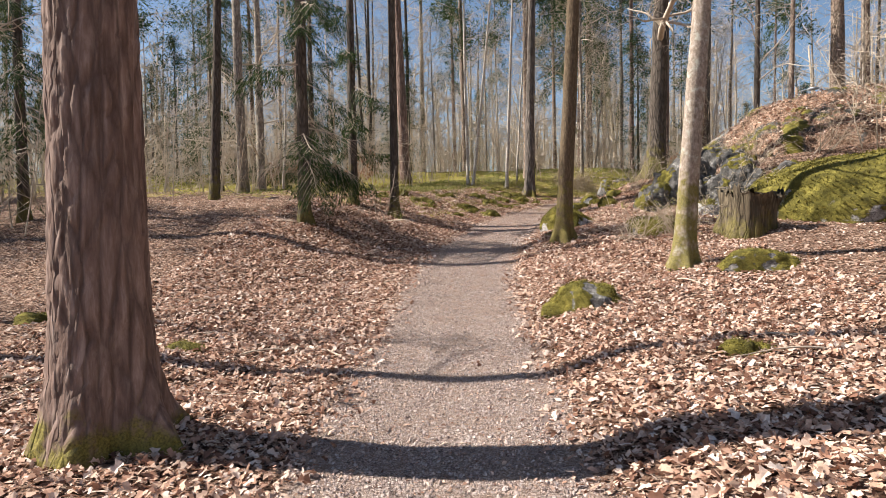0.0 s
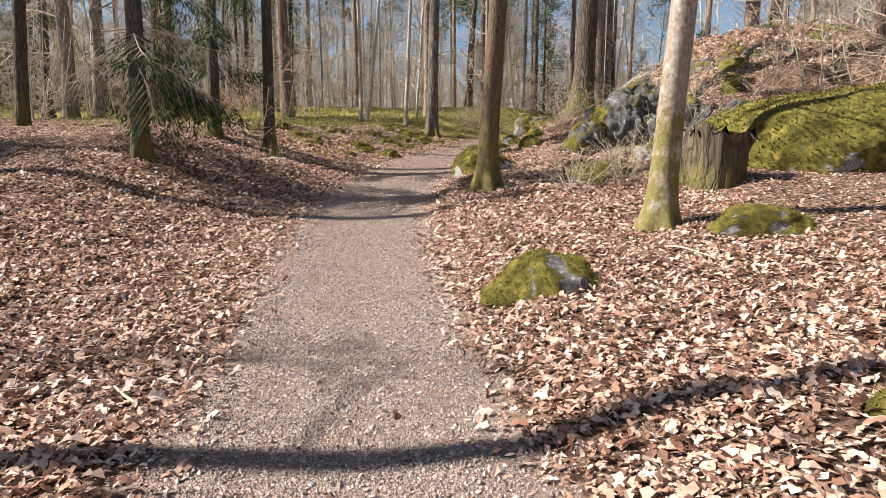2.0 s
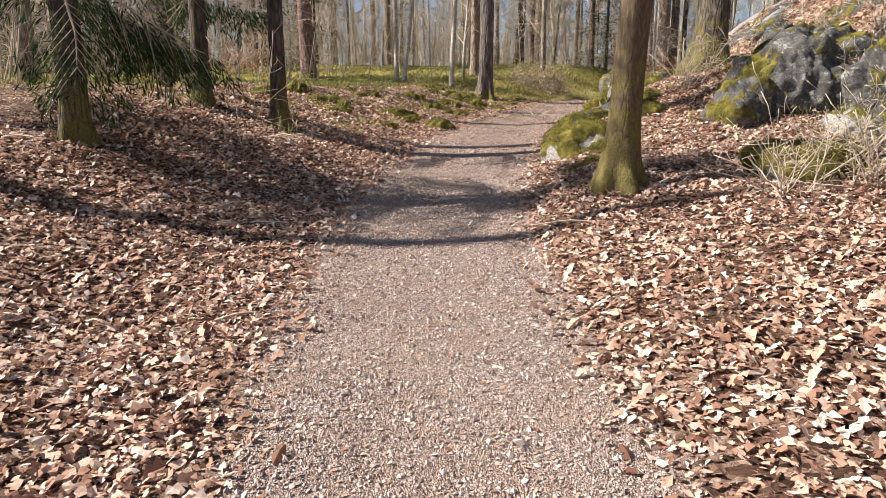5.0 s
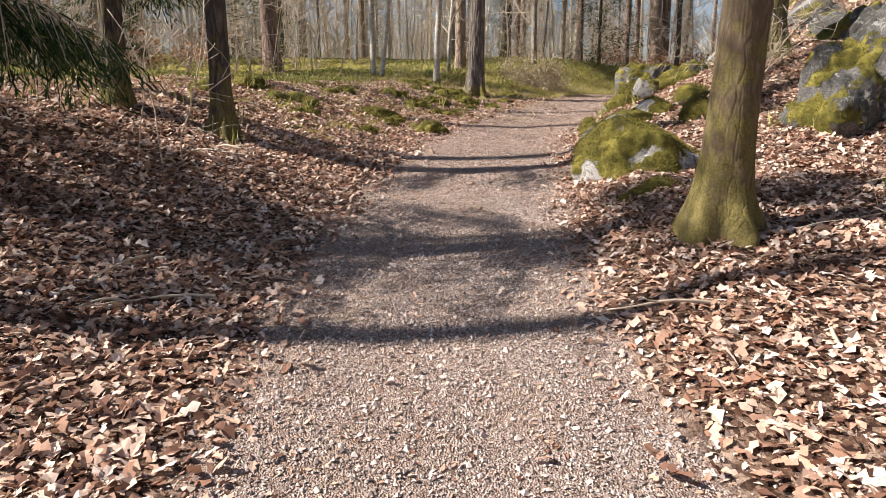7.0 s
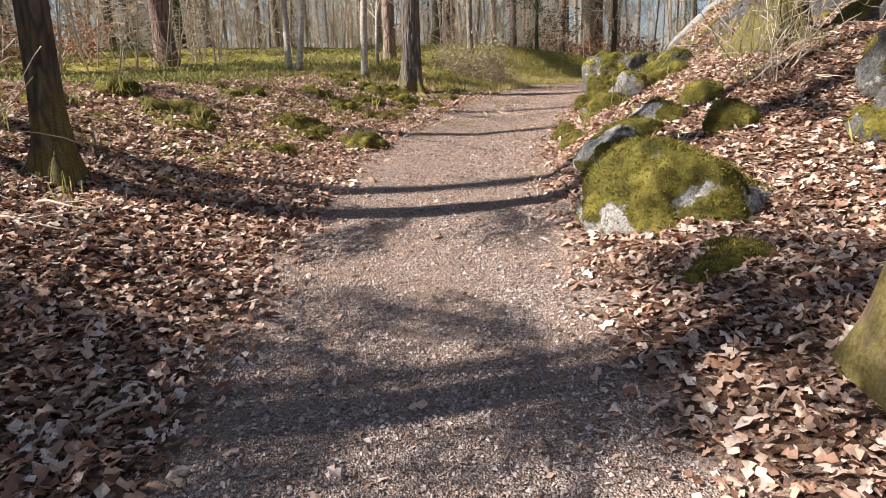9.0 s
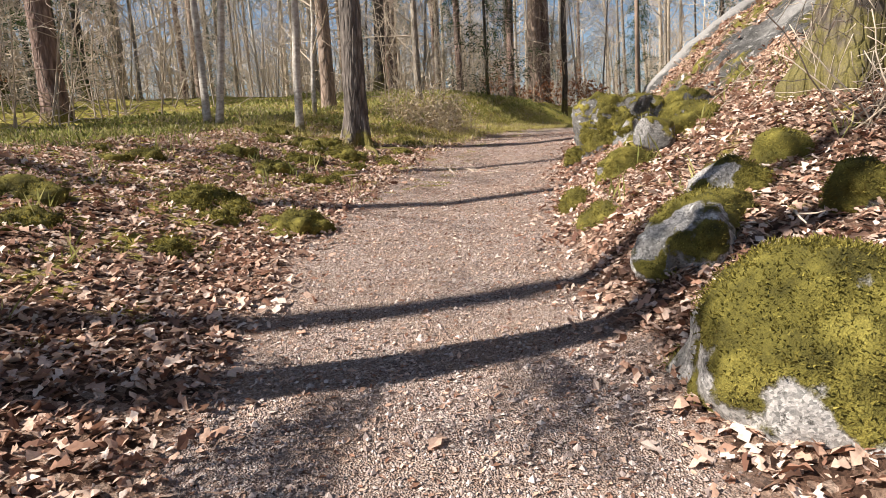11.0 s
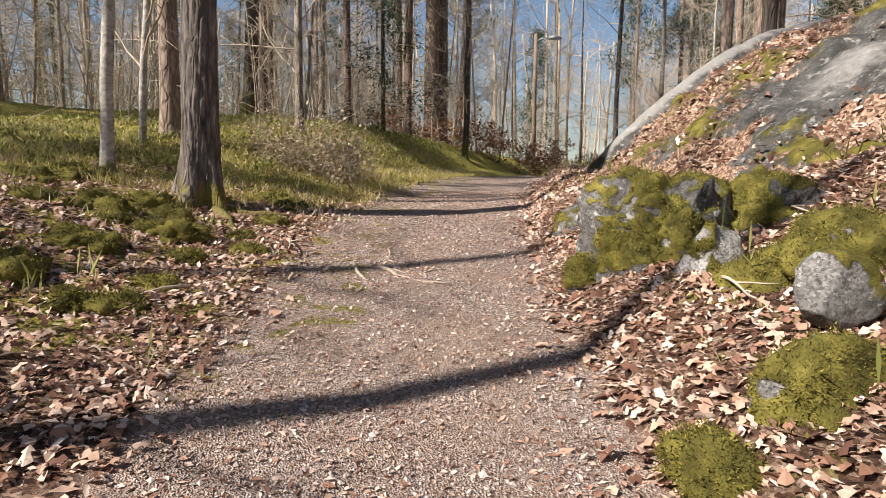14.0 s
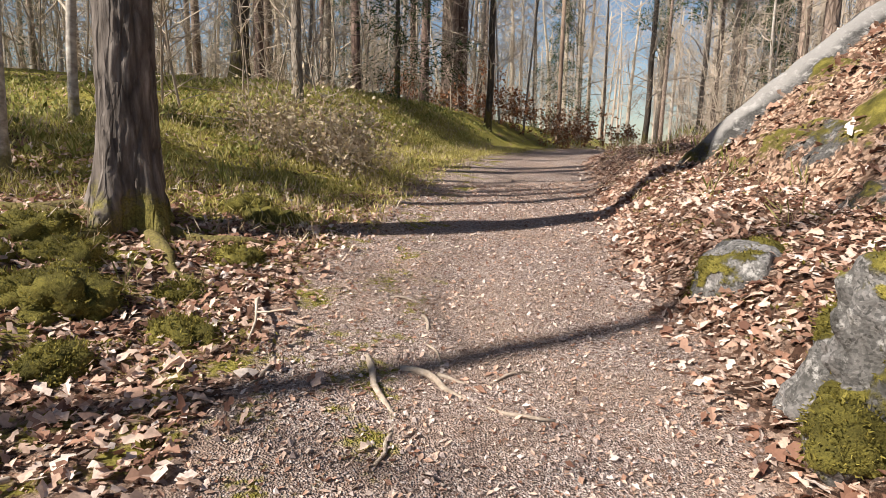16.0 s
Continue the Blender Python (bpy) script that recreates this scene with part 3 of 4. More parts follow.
def wood_kind(kind, seed):
    """Meshes shared by many alike trees."""
    rng = np.random.default_rng(seed)
    if kind == "bare":
        h, r = rng.uniform(13, 17), rng.uniform(0.09, 0.16)
        me, p, radii = trunk_mesh("trunk", GREY_BARK if seed % 2 else DARK_BARK, rng, h, r, rng.normal(0, 0.02, 2), 0.03, 1.4, 9, 10)
        first, count, reach, level, up = 1.2, 30, 3.0, 2, 0.5
    elif kind == "thin":
        h, r = rng.uniform(7, 10), rng.uniform(0.035, 0.06)
        me, p, radii = trunk_mesh("trunk", GREY_BARK if seed % 2 else BIRCH_BARK, rng, h, r, rng.normal(0, 0.04, 2), 0.05, 1.3, 7, 8)
        first, count, reach, level, up = 0.7, 26, 1.8, 2, 0.5
    elif kind == "sparse":
        h, r = rng.uniform(14, 18), rng.uniform(0.13, 0.18)
        me, p, radii = trunk_mesh("trunk", GREY_BARK if seed % 2 else DARK_BARK, rng, h, r, rng.normal(0, 0.015, 2), 0.015, 1.4, 9, 10)
        first, count, reach, level, up = 4.0, 9, 2.2, 1, 0.6
    elif kind == "fir":
        pass
    else:
        h, r = rng.uniform(15, 19), rng.uniform(0.11, 0.17)
        me, p, radii = trunk_mesh("trunk", RED_BARK if seed % 2 else PINE_BARK, rng, h, r, rng.normal(0, 0.012, 2), 0.012, 1.3, 10, 10, taper=0.6)
        first, count, reach, level, up = h * 0.4, 22, 2.2, 2, 0.2
    if kind == "fir":
        return fir_parts(rng)
    stock, ends = Stock(), []
    for i in range(count):
        z = first + (h - 0.3 - first) * (i + rng.uniform(0, 1)) / count
        at = np.array([np.interp(z, p[:, 2], p[:, k]) for k in (0, 1)] + [z])
        a = rng.uniform(0, 6.28)
        limbs(stock, rng, at, (math.cos(a), math.sin(a), up), reach * (1 - 0.5 * z / h) * rng.uniform(0.5, 1.2), max(0.016, np.interp(z, p[:, 2], radii) * 0.24), level, ends=ends, kids=(5, 6, 4), least=0.0045)
    made = [("trunk", me), ("crown", stock.mesh("crown", TWIGS))]
    if kind == "pine":
        tufts = Stock()
        for at, way in ends[::2]:
            sprays(tufts, rng, at, way / (np.linalg.norm(way) + 1e-9), 16, 0.28, 0.2, slim=0.08)
        made.append(("foliage", tufts.mesh("foliage", PINE_NEEDLE, False)))
    return made


KINDS = {"bare": [wood_kind("bare", s) for s in (1, 2, 3, 4, 5)], "thin": [wood_kind("thin", s) for s in (6, 7, 8, 9)], "pine": [wood_kind("pine", s) for s in (10, 11, 12)], "sparse": [wood_kind("sparse", s) for s in (13, 14)], "fir": [wood_kind("fir", s) for s in (15, 16)]}
LABELS = {"fir": ("young_spruce", "young green spruce among the bare trees", "young spruces"), "sparse": ("bare_tree", "bare tree with few high boughs", "woodland trees"), "bare": ("bare_tree", "bare grey-brown deciduous tree in the woods", "woodland trees"), "thin": ("young_tree", "thin bare young tree in the undergrowth", "young trees"),
          "pine": ("pine_tree", "tall pine with a bare lower trunk", "woodland pines")}
TAKEN = [(-1.6, 3.9), (3.2, 9.9), (1.6, 13.1), (3.9, 18.2), (-3, 16), (0, 24.1), (-1, 24.6), (-2, 24.4), (-5.9, 27.4), (1.1, 33.8), (9.4, 42.2), (12, 28), (13.4, 29), (8.1, 24.5), (-4.9, 14.2), (-4.9, 17.6), (-7.8, 11.9), (-8.6, 22.5), (-13.5, 24.5)]


def plant(kind, x, y, seed, turn, size=1.0):
    name, label, group = LABELS[kind]
    ob = thing(name, x, y, label, "tree", group, turn=turn)
    ob.scale = (size, size, size)
    for key, me in KINDS[kind][seed % len(KINDS[kind])]:
        part(key, me, ob)
    TAKEN.append((x, y))


# trees standing off to the sunny side, whose shadows lie across the path
for i, (kind, x, y) in enumerate((("sparse", -8.0, 4.85), ("thin", -9.0, 6.5), ("sparse", -11.5, 11.05), ("sparse", -8.6, 16.3), ("sparse", -9.2, 19.0), ("bare", -9.6, 20.95), ("thin", -9.5, 22.4))):
    plant(kind, x, y, i, 40 * i)


def clear(x, y, gap):
    d = x - float(curve(y, PATH_Y, PATH_X))
    if y < 27 and -6.5 < d < 8.5:
        return False
    if abs(d) < (2.2 if y > 36 else 4.2):
        return False
    return all((x - a) ** 2 + (y - b) ** 2 > gap * gap for a, b in TAKEN)


rng = np.random.default_rng(77)
tries = 0
planted = 0
while planted < 540 and tries < 12000:
    tries += 1
    x, y = rng.uniform(-42, 50), rng.uniform(-10, 62)
    if y < 14 and abs(x) < 9:
        continue
    kind = rng.choice(["bare", "thin", "pine", "fir"], p=[0.33, 0.4, 0.17, 0.10])
    if -24 < x < -4 and -8 < y < 30 and (kind != "thin" or x > -14 or y < 6 or rng.uniform() < 0.5):
        continue
    if not clear(x, y, 1.0 if kind == "thin" else 2.0):
        continue
    plant(kind, x, y, int(rng.integers(0, 60)), float(rng.uniform(0, 360)), float(rng.uniform(0.85, 1.2)))
    planted += 1


def far_woods():
    """The mass of trunks and boughs beyond the near trees."""
    rng = np.random.default_rng(5)
    stock = Stock()
    for _ in range(430):
        a, d = rng.uniform(-1.5, 1.5) if rng.uniform() < 0.85 else rng.uniform(-math.pi, math.pi), rng.uniform(48, 110)
        x, y = d * math.sin(a), 15 + d * math.cos(a)
        h, z = rng.uniform(11, 17), ground_z(x, y) - 0.3
        r = rng.uniform(0.1, 0.25)
        tube(stock, wander(rng, (x, y, z), (0, 0, 1), h, 5, 0.03), np.linspace(r, r * 0.3, 6), 5)
        for _ in range(16):
            q = z + h * rng.uniform(0.25, 1)
            b = rng.uniform(0, 6.28)
            p = wander(rng, (x, y, q), (math.cos(b), math.sin(b), 0.7), rng.uniform(1.5, 4), 3, 0.2)
            tube(stock, p, np.linspace(0.05, 0.015, 4), 3)
            for _ in range(4):
                tube(stock, wander(rng, p[rng.integers(1, 4)], rng.normal(0, 1, 3) + np.array([0, 0, 0.6]), rng.uniform(0.8, 2), 2, 0.2), [0.02, 0.015, 0.008], 3)
    tagged(new("far_woods", stock.mesh("far_woods", TWIGS)), "bare brown woods in the distance", "woods", kind="stuff")


far_woods()


# ---- rocks ----
def lumps(q):
    return noise.noise(q) + 0.5 * noise.noise(q * 2.3) + 0.25 * noise.noise(q * 5.1) + 0.12 * noise.noise(q * 11)


def boulder(name, label, x, y, top, sx, sy, sz, seed, material, moss=0.5, rough=0.2, turn=0.0, detail=5, cuts=5, tilt=(0, 0), freq=1.1, fuzz=900, blade=0.017, crag=0.0):
    """A weathered stone sunk into the ground, its top at the given height, with its own growth of moss."""
    rnd = random.Random(seed)
    planes = []
    for _ in range(cuts):
        n = Vector((rnd.gauss(0, 1), rnd.gauss(0, 1), rnd.gauss(0.2, 0.8))).normalized()
        planes.append((n, rnd.uniform(0.62, 0.9)))
    bm = bmesh.new()
    bmesh.ops.create_icosphere(bm, subdivisions=detail, radius=1.0)
    shift = Vector((seed * 3.1, seed * 1.7, seed * 0.9))
    for v in bm.verts:
        p = v.co.copy()
        for n, d in planes:
            over = p.dot(n) - d
            if over > 0:
                p -= n * over * 0.85
        scale = 1 + rough * lumps(p * freq + shift)
        if crag:
            d = noise.voronoi(Vector((p.x * 1.3, p.y * 1.3, p.z * 2.0)) + shift + Vector((0.25 * noise.noise(p * 3), 0.25 * noise.noise(p * 3 + shift), 0)))[0]
            e = noise.voronoi(p * 5.2 + shift)[0]
            scale += crag * (min(1.0, (d[1] - d[0]) * 2.5) - 0.6) + 0.35 * crag * (min(1.0, (e[1] - e[0]) * 2.5) - 0.6)
        v.co = p * scale
    lo = [min(v.co[i] for v in bm.verts) for i in range(3)]
    hi = [max(v.co[i] for v in bm.verts) for i in range(3)]
    size = (sx, sy, sz)
    for v in bm.verts:
        v.co = Vector([((v.co[i] - lo[i]) / (hi[i] - lo[i]) * 2 - 1) * size[i] for i in range(3)])
    bm.normal_update()
    grown = []
    for v in bm.verts:
        k = v.normal.z * 0.55 + 0.9 * lumps(v.co * 1.6 / max(0.35, sz) ** 0.5 + shift * 2) + 0.35 * lumps(v.co * 6 + shift) + (moss - 0.5) * 1.6 + 0.3
        grown.append(max(0.0, min(1.0, k)))
    normals = [v.normal.copy() for v in bm.verts]
    for v, k, n in zip(bm.verts, grown, normals):
        v.co += n * 0.02 * k
    me = bpy.data.meshes.new(name)
    bm.to_mesh(me)
    spots = [(v.co.copy(), n) for v, k, n in zip(bm.verts, grown, normals) if k > 0.6 and v.co.z > -0.5 * sz]
    bm.free()
    me.materials.append(material)
    me.polygons.foreach_set("use_smooth", [True] * len(me.polygons))
    me.attributes.new("moss", "FLOAT", "POINT").data.foreach_set("value", grown)
    ob = new(name, me)
    ob.matrix_world = pose(x, y, top - sz, tilt[0], tilt[1], turn)
    tagged(ob, label, "rock", "rocks along the path")
    if fuzz and spots:
        gen = np.random.default_rng(seed)
        stock = Stock()
        fuzz = fuzz * 2
        pick = gen.integers(0, len(spots), fuzz)
        base = np.array([spots[i][0] for i in pick]) + gen.normal(0, 0.012, (fuzz, 3))
        d = np.array([spots[i][1] for i in pick]) + gen.normal(0, 0.5, (fuzz, 3))
        d /= np.linalg.norm(d, axis=1)[:, None]
        side = np.cross(d, gen.normal(0, 1, (fuzz, 3)))
        side /= np.linalg.norm(side, axis=1)[:, None]
        ln = blade * gen.uniform(0.5, 1.4, fuzz)[:, None]
        stock.many(np.stack([base - side * ln * 0.22, base + side * ln * 0.22, base + d * ln], 1), [(0, 1, 2)])
        tagged(part("moss", stock.mesh("moss", MOSS_TUFT, False), ob, "yellow-green cushion moss"), kind="stuff")
    return ob


boulder("boulder", "low rounded boulder under yellow-green moss with bare grey patches", 1.78, 8.2, 0.72, 0.52, 0.42, 0.44, 1, ROCK_MOSSY, 0.7, fuzz=4000, cuts=2)
boulder("stone", "small stone with thick green moss cap among leaves", 3.1, 5.5, 0.46, 0.23, 0.18, 0.24, 2, ROCK_MOSSY, 0.85, fuzz=2500, rough=0.35)
boulder("stone", "flat dark stone with moss on its face beside the pale trunk", 4.3, 9.6, 1.06, 0.62, 0.4, 0.36, 3, ROCK_MOSSY, 0.7, tilt=(0, 6), fuzz=2500)
boulder("stone", "small mossy stone half buried in leaves", -2.45, 5.95, 0.24, 0.3, 0.22, 0.24, 4, ROCK_MOSSY, 0.9, fuzz=1500)
boulder("stone", "mossy stone half buried in leaves", -5.2, 6.8, 0.42, 0.36, 0.3, 0.36, 5, ROCK_MOSSY, 0.8, fuzz=1500)
boulder("outcrop", "great bedrock hump covered in bright yellow-green moss", 8.9, 14.9, 3.05, 4.2, 2.1, 1.9, 6, ROCK_GREEN, 0.78, rough=0.14, cuts=4, detail=6, fuzz=9000, blade=0.05)
boulder("boulder", "large rounded boulder with a moss cap and pale bare granite side", 1.58, 15.6, 1.93, 0.76, 0.68, 0.78, 8, ROCK_PALE, 0.46, cuts=2, rough=0.16, fuzz=9000, detail=6)
boulder("boulder", "dark boulder wholly covered in moss", 1.3, 14.48, 1.4, 0.42, 0.3, 0.32, 9, ROCK_MOSSY, 0.9, fuzz=5000)
boulder("boulder", "low yellow-mossed boulder at the foot of the crags", 3.35, 13.3, 1.62, 0.62, 0.5, 0.52, 22, ROCK_MOSSY, 0.75, rough=0.3, cuts=6, fuzz=4000)
boulder("boulder", "mossy nose of craggy granite above the leaves", 3.55, 15.75, 2.45, 0.5, 0.55, 0.65, 41, ROCK_SHADED, 0.45, rough=0.3, cuts=7, fuzz=3000, crag=0.088)
boulder("boulder", "tall craggy granite block with lichen spots and mossy ledges", 4.35, 16.25, 3.15, 0.85, 0.8, 1.1, 10, ROCK_SHADED, 0.38, rough=0.24, cuts=10, detail=6, fuzz=2500, crag=0.121)
boulder("boulder", "fractured granite block with white lichen", 5.3, 15.7, 2.95, 0.8, 0.7, 1.0, 23, ROCK_SHADED, 0.32, rough=0.26, cuts=10, detail=6, fuzz=1500, crag=0.132)
boulder("boulder", "dark fractured block at the end of the crags", 6.4, 16.0, 2.9, 0.85, 0.8, 1.0, 42, ROCK_SHADED, 0.4, rough=0.26, cuts=10, detail=6, fuzz=1500, crag=0.132)
boulder("stone", "pale tilted ledge stone at the foot of the crags", 4.7, 14.95, 2.0, 0.42, 0.34, 0.3, 43, ROCK_PALE, 0.25, rough=0.2, cuts=9, fuzz=500, crag=0.066)
boulder("boulder", "craggy dark granite block on the bank", 5.4, 18.2, 3.55, 1.15, 0.9, 1.0, 11, ROCK_SHADED, 0.35, rough=0.3, cuts=10, detail=6, fuzz=2500, crag=0.110)
boulder("outcrop", "dark bedrock ledge on the wooded rise", 7.4, 20.6, 4.0, 1.9, 1.3, 1.2, 12, ROCK_SHADED, 0.4, rough=0.35, cuts=8, fuzz=1500)
boulder("stone", "long pale-topped stone with moss along the bank", 1.72, 17.05, 2.05, 0.68, 0.3, 0.34, 13, ROCK_PALE, 0.58, turn=42, cuts=6, fuzz=2000)
boulder("stone", "moss-covered stone at the foot of the bank", 1.55, 18.05, 1.93, 0.22, 0.24, 0.2, 14, ROCK_MOSSY, 0.85, fuzz=1500)
boulder("stone", "round mossy stone among leaves", 1.62, 18.8, 2.0, 0.16, 0.15, 0.17, 15, ROCK_MOSSY, 0.9, fuzz=1200)
boulder("stone", "dark mossy stone beneath a paler one", 2.15, 18.75, 2.34, 0.36, 0.28, 0.3, 24, ROCK_MOSSY, 0.75, fuzz=1800)
boulder("stone", "pale angular stone catching the sun", 2.52, 19.08, 2.6, 0.2, 0.15, 0.17, 16, ROCK_BARE, 0.2, rough=0.12, cuts=14, fuzz=0, tilt=(10, 12))
boulder("stone", "stone under a bright yellow moss cushion", 3.1, 19.5, 2.78, 0.4, 0.28, 0.25, 17, ROCK_MOSSY, 0.95, fuzz=2500)
boulder("boulder", "dark mossy boulder at the bend of the path", 3.12, 20.85, 3.02, 0.66, 0.6, 0.66, 18, ROCK_MOSSY, 0.5, rough=0.26, cuts=9, fuzz=5000, detail=6, crag=0.088)
boulder("boulder", "grey boulder with moss streaks on the bank", 3.85, 20.55, 3.06, 0.5, 0.42, 0.5, 19, ROCK_SHADED, 0.45, rough=0.3, cuts=8, fuzz=1500, crag=0.099)
boulder("stone", "angular wedge of granite with one mossy face", 2.82, 20.15, 2.66, 0.24, 0.18, 0.3, 44, ROCK_PALE, 0.35, rough=0.12, cuts=10, fuzz=500, tilt=(8, 14))
boulder("stone", "low moss-covered block below the wedge stone", 2.95, 19.75, 2.58, 0.4, 0.28, 0.24, 45, ROCK_MOSSY, 0.85, rough=0.25, cuts=5, fuzz=2500)
boulder("stone", "flat-topped stone with moss and a pale broken edge", 2.12, 17.38, 2.24, 0.3, 0.24, 0.2, 46, ROCK_PALE, 0.5, rough=0.15, cuts=8, fuzz=1200, tilt=(6, -12))
boulder("stone", "small mossy stone at the bend of the path", 3.4, 22.35, 2.72, 0.32, 0.3, 0.3, 25, ROCK_MOSSY, 0.5, cuts=7, fuzz=1200)
boulder("stone", "stone with a yellow moss cap below the boulder", 2.5, 21.0, 2.36, 0.16, 0.14, 0.16, 26, ROCK_MOSSY, 0.9, fuzz=1000)
boulder("stone", "mossy stone on the leafy bank", 2.75, 17.6, 2.42, 0.26, 0.22, 0.24, 27, ROCK_MOSSY, 0.9, fuzz=1200)
boulder("stone", "rounded mossy stone on the leafy bank", 2.5, 16.7, 2.2, 0.24, 0.2, 0.22, 28, ROCK_MOSSY, 0.85, fuzz=1200)
boulder("stone", "flat pale stone level with the path edge", -0.85, 18.6, 1.72, 0.26, 0.4, 0.16, 20, ROCK_BARE, 0.1, fuzz=0, cuts=3)
boulder("stone", "small flat grey stone by the path", -0.75, 19.4, 1.86, 0.16, 0.2, 0.12, 29, ROCK_BARE, 0.15, fuzz=0)


def slab_rise(x, y):
    """Top of the leaning bedrock slab beside the path."""
    foot = np.interp(y, [19.5, 21.7, 23.5, 24.6, 25.6], [4.75, 4.8, 5.2, 5.35, 5.45])
    steep = np.interp(y, [21.0, 24.0], [0.75, 1.0])
    up = np.interp(x - foot, [-2, 0, 0.35, 0.75, 1.6, 2.6, 4.2, 7], [-1.9, 0.02, 0.44, 0.86, 1.5, 1.95, 2.3, 2.5]) * np.where(x > foot, steep + (1 - steep) * step01((x - foot - 1) / 1.5), 1)
    end = np.interp(x, [5.3, 6.1, 7.0, 8.5, 11], [25.2, 24.62, 24.5, 24.4, 24.2])
    rim = np.exp(-((y - end + 0.16) / 0.17) ** 2) * step01((x - 5.3) / 0.3)
    z = 3.12 + up + 0.16 * rim
    z = z - np.clip(y - end, 0, 3) ** 2 * 3.5 - np.clip(y - end - 0.15, 0, 3) * 2.0
    z = z - 0.55 * np.clip(20.9 - y, 0, 9)
    return z, rim, foot


def bedrock_slab():
    xs, ys = np.arange(3.6, 11.6, 0.055), np.arange(18.3, 26.4, 0.055)
    gx, gy = np.meshgrid(xs, ys)
    z, rim, foot = slab_rise(gx, gy)
    bumps, pits = np.zeros_like(z), np.zeros_like(z)
    for i in range(gx.shape[0]):
        for j in range(gx.shape[1]):
            q = Vector((gx[i, j], gy[i, j], z[i, j]))
            bumps[i, j] = lumps(q * 1.3)
            e = noise.voronoi(Vector((q.x * 1.3 + 0.3 * bumps[i, j], q.y * 0.8, q.z)))[0]
            pits[i, j] = min(1.0, (e[1] - e[0]) * 4) - 0.8
    calm = 1 - 0.8 * rim
    z = z + calm * (0.12 * bumps + 0.09 * pits)
    low = z.min() - 0.3
    z = np.maximum(z, low)
    ny, nx = gx.shape
    top = np.stack([gx, gy, z], -1).reshape(-1, 3)
    idx = np.arange(nx * ny).reshape(ny, nx)
    faces = np.stack([idx[:-1, :-1], idx[:-1, 1:], idx[1:, 1:], idx[1:, :-1]], -1).reshape(-1, 4).tolist()
    ring = np.concatenate([idx[0, :], idx[1:, -1], idx[-1, -2::-1], idx[-2:0:-1, 0]])
    base = top[ring].copy()
    base[:, 2] = low - 0.5
    k, n = len(top), len(ring)
    faces += [(int(ring[i]), k + i, k + (i + 1) % n, int(ring[(i + 1) % n])) for i in range(n)] + [tuple(range(k + n - 1, k - 1, -1))]
    me = bpy.data.meshes.new("outcrop")
    me.from_pydata(np.concatenate([top, base]).tolist(), [], faces)
    me.materials.append(ROCK_SLAB_SHADED)
    me.polygons.foreach_set("use_smooth", [True] * len(me.polygons))
    green = np.clip(0.3 + 0.75 * bumps - 0.9 * rim + 0.7 * np.exp(-((gy - 24.1) / 0.3) ** 2) * (gx < 6.4), 0, 1)
    bare = np.exp(-((gx - 6.1) / 0.8) ** 2 - ((gy - 21.7) / 0.6) ** 2)
    loose = np.clip(0.62 - 0.5 * bumps - 0.25 * pits + 0.2 * waves(gx, gy, 1.4, 5.0) - 1.5 * rim - 1.3 * bare, 0, 1)
    for key, value in (("moss", green * (1 - bare)), ("loose", loose), ("clean", np.clip(rim * 1.3 + bare * 0.8, 0, 1))):
        me.attributes.new(key, "FLOAT", "POINT").data.foreach_set("value", np.concatenate([value.reshape(-1), np.zeros(n)]))
    tagged(new("outcrop", me), "leaning granite slab with a pale rim, dead leaves and moss", "rock", "rocks along the path")
    gen = np.random.default_rng(57)
    keep = (gen.uniform(0, 1, z.size) < 0.7 * np.clip(loose.reshape(-1) * 2.2 - 0.6, 0, 1)) & (z.reshape(-1) > land(gx, gy).reshape(-1))
    spots = top[keep] + np.concatenate([gen.normal(0, 0.03, (keep.sum(), 2)), np.full((keep.sum(), 1), 0.01)], 1)
    shape, sides = oak_leaf(0.4)
    stock = Stock()
    stock.many(lay(gen, spots, shape, 0.075, 0.5, 0.03), sides)
    tagged(new("leaf_litter", stock.mesh("leaf_litter", LEAF, False)), "dead brown leaves caught on the granite slab", "leaves", kind="stuff")


# ---- stump ----
def stump(x, y, r, height):
    rng = np.random.default_rng(8)
    ob = thing("tree_stump", x, y, "broken rotting tree stump with mossy furrowed sides", "stump", sink=0.1)
    stock = Stock()
    z = np.linspace(-0.1, height, 30)
    pts = np.stack([0.10 * z, -0.05 * z, z], 1)
    rag = rng.uniform(-0.16, 0.12, 64)

    def shape(a, zz, k):
        furrow = 1 + 0.03 * np.sin(a * 17 + zz * 2) + 0.025 * np.sin(a * 29 + 1) + 0.1 * np.sin(a * 3 + 0.6)
        return furrow + 0.04 * np.sin(zz * 9 + a * 5)
    tube(stock, pts, r * (1.05 - 0.12 * np.sin(z / height * 3.0)), 64, shape)
    v = stock.v[0]
    for j in range(64):
        v[29 * 64 + j, 2] += rag[j]
        v[28 * 64 + j, 2] += rag[j] * 0.6
    part("bole", stock.mesh("bole", STUMP_BARK), ob)
    inner = Stock()
    tube(inner, pts[20:] * np.array([1, 1, 0.97]), np.full(10, r * 0.7), 32)
    part("rotten_core", inner.mesh("rotten_core", DARK_BARK), ob, "dark crumbling heartwood")


STUMP_BARK = bark_material("rotten_wood", (0.035, 0.027, 0.02), (0.12, 0.095, 0.065), (0.28, 0.23, 0.16), moss=0.5, moss_to=0.9, stretch=0.1, scale=22)
stump(4.75, 12.4, 0.5, 0.85)


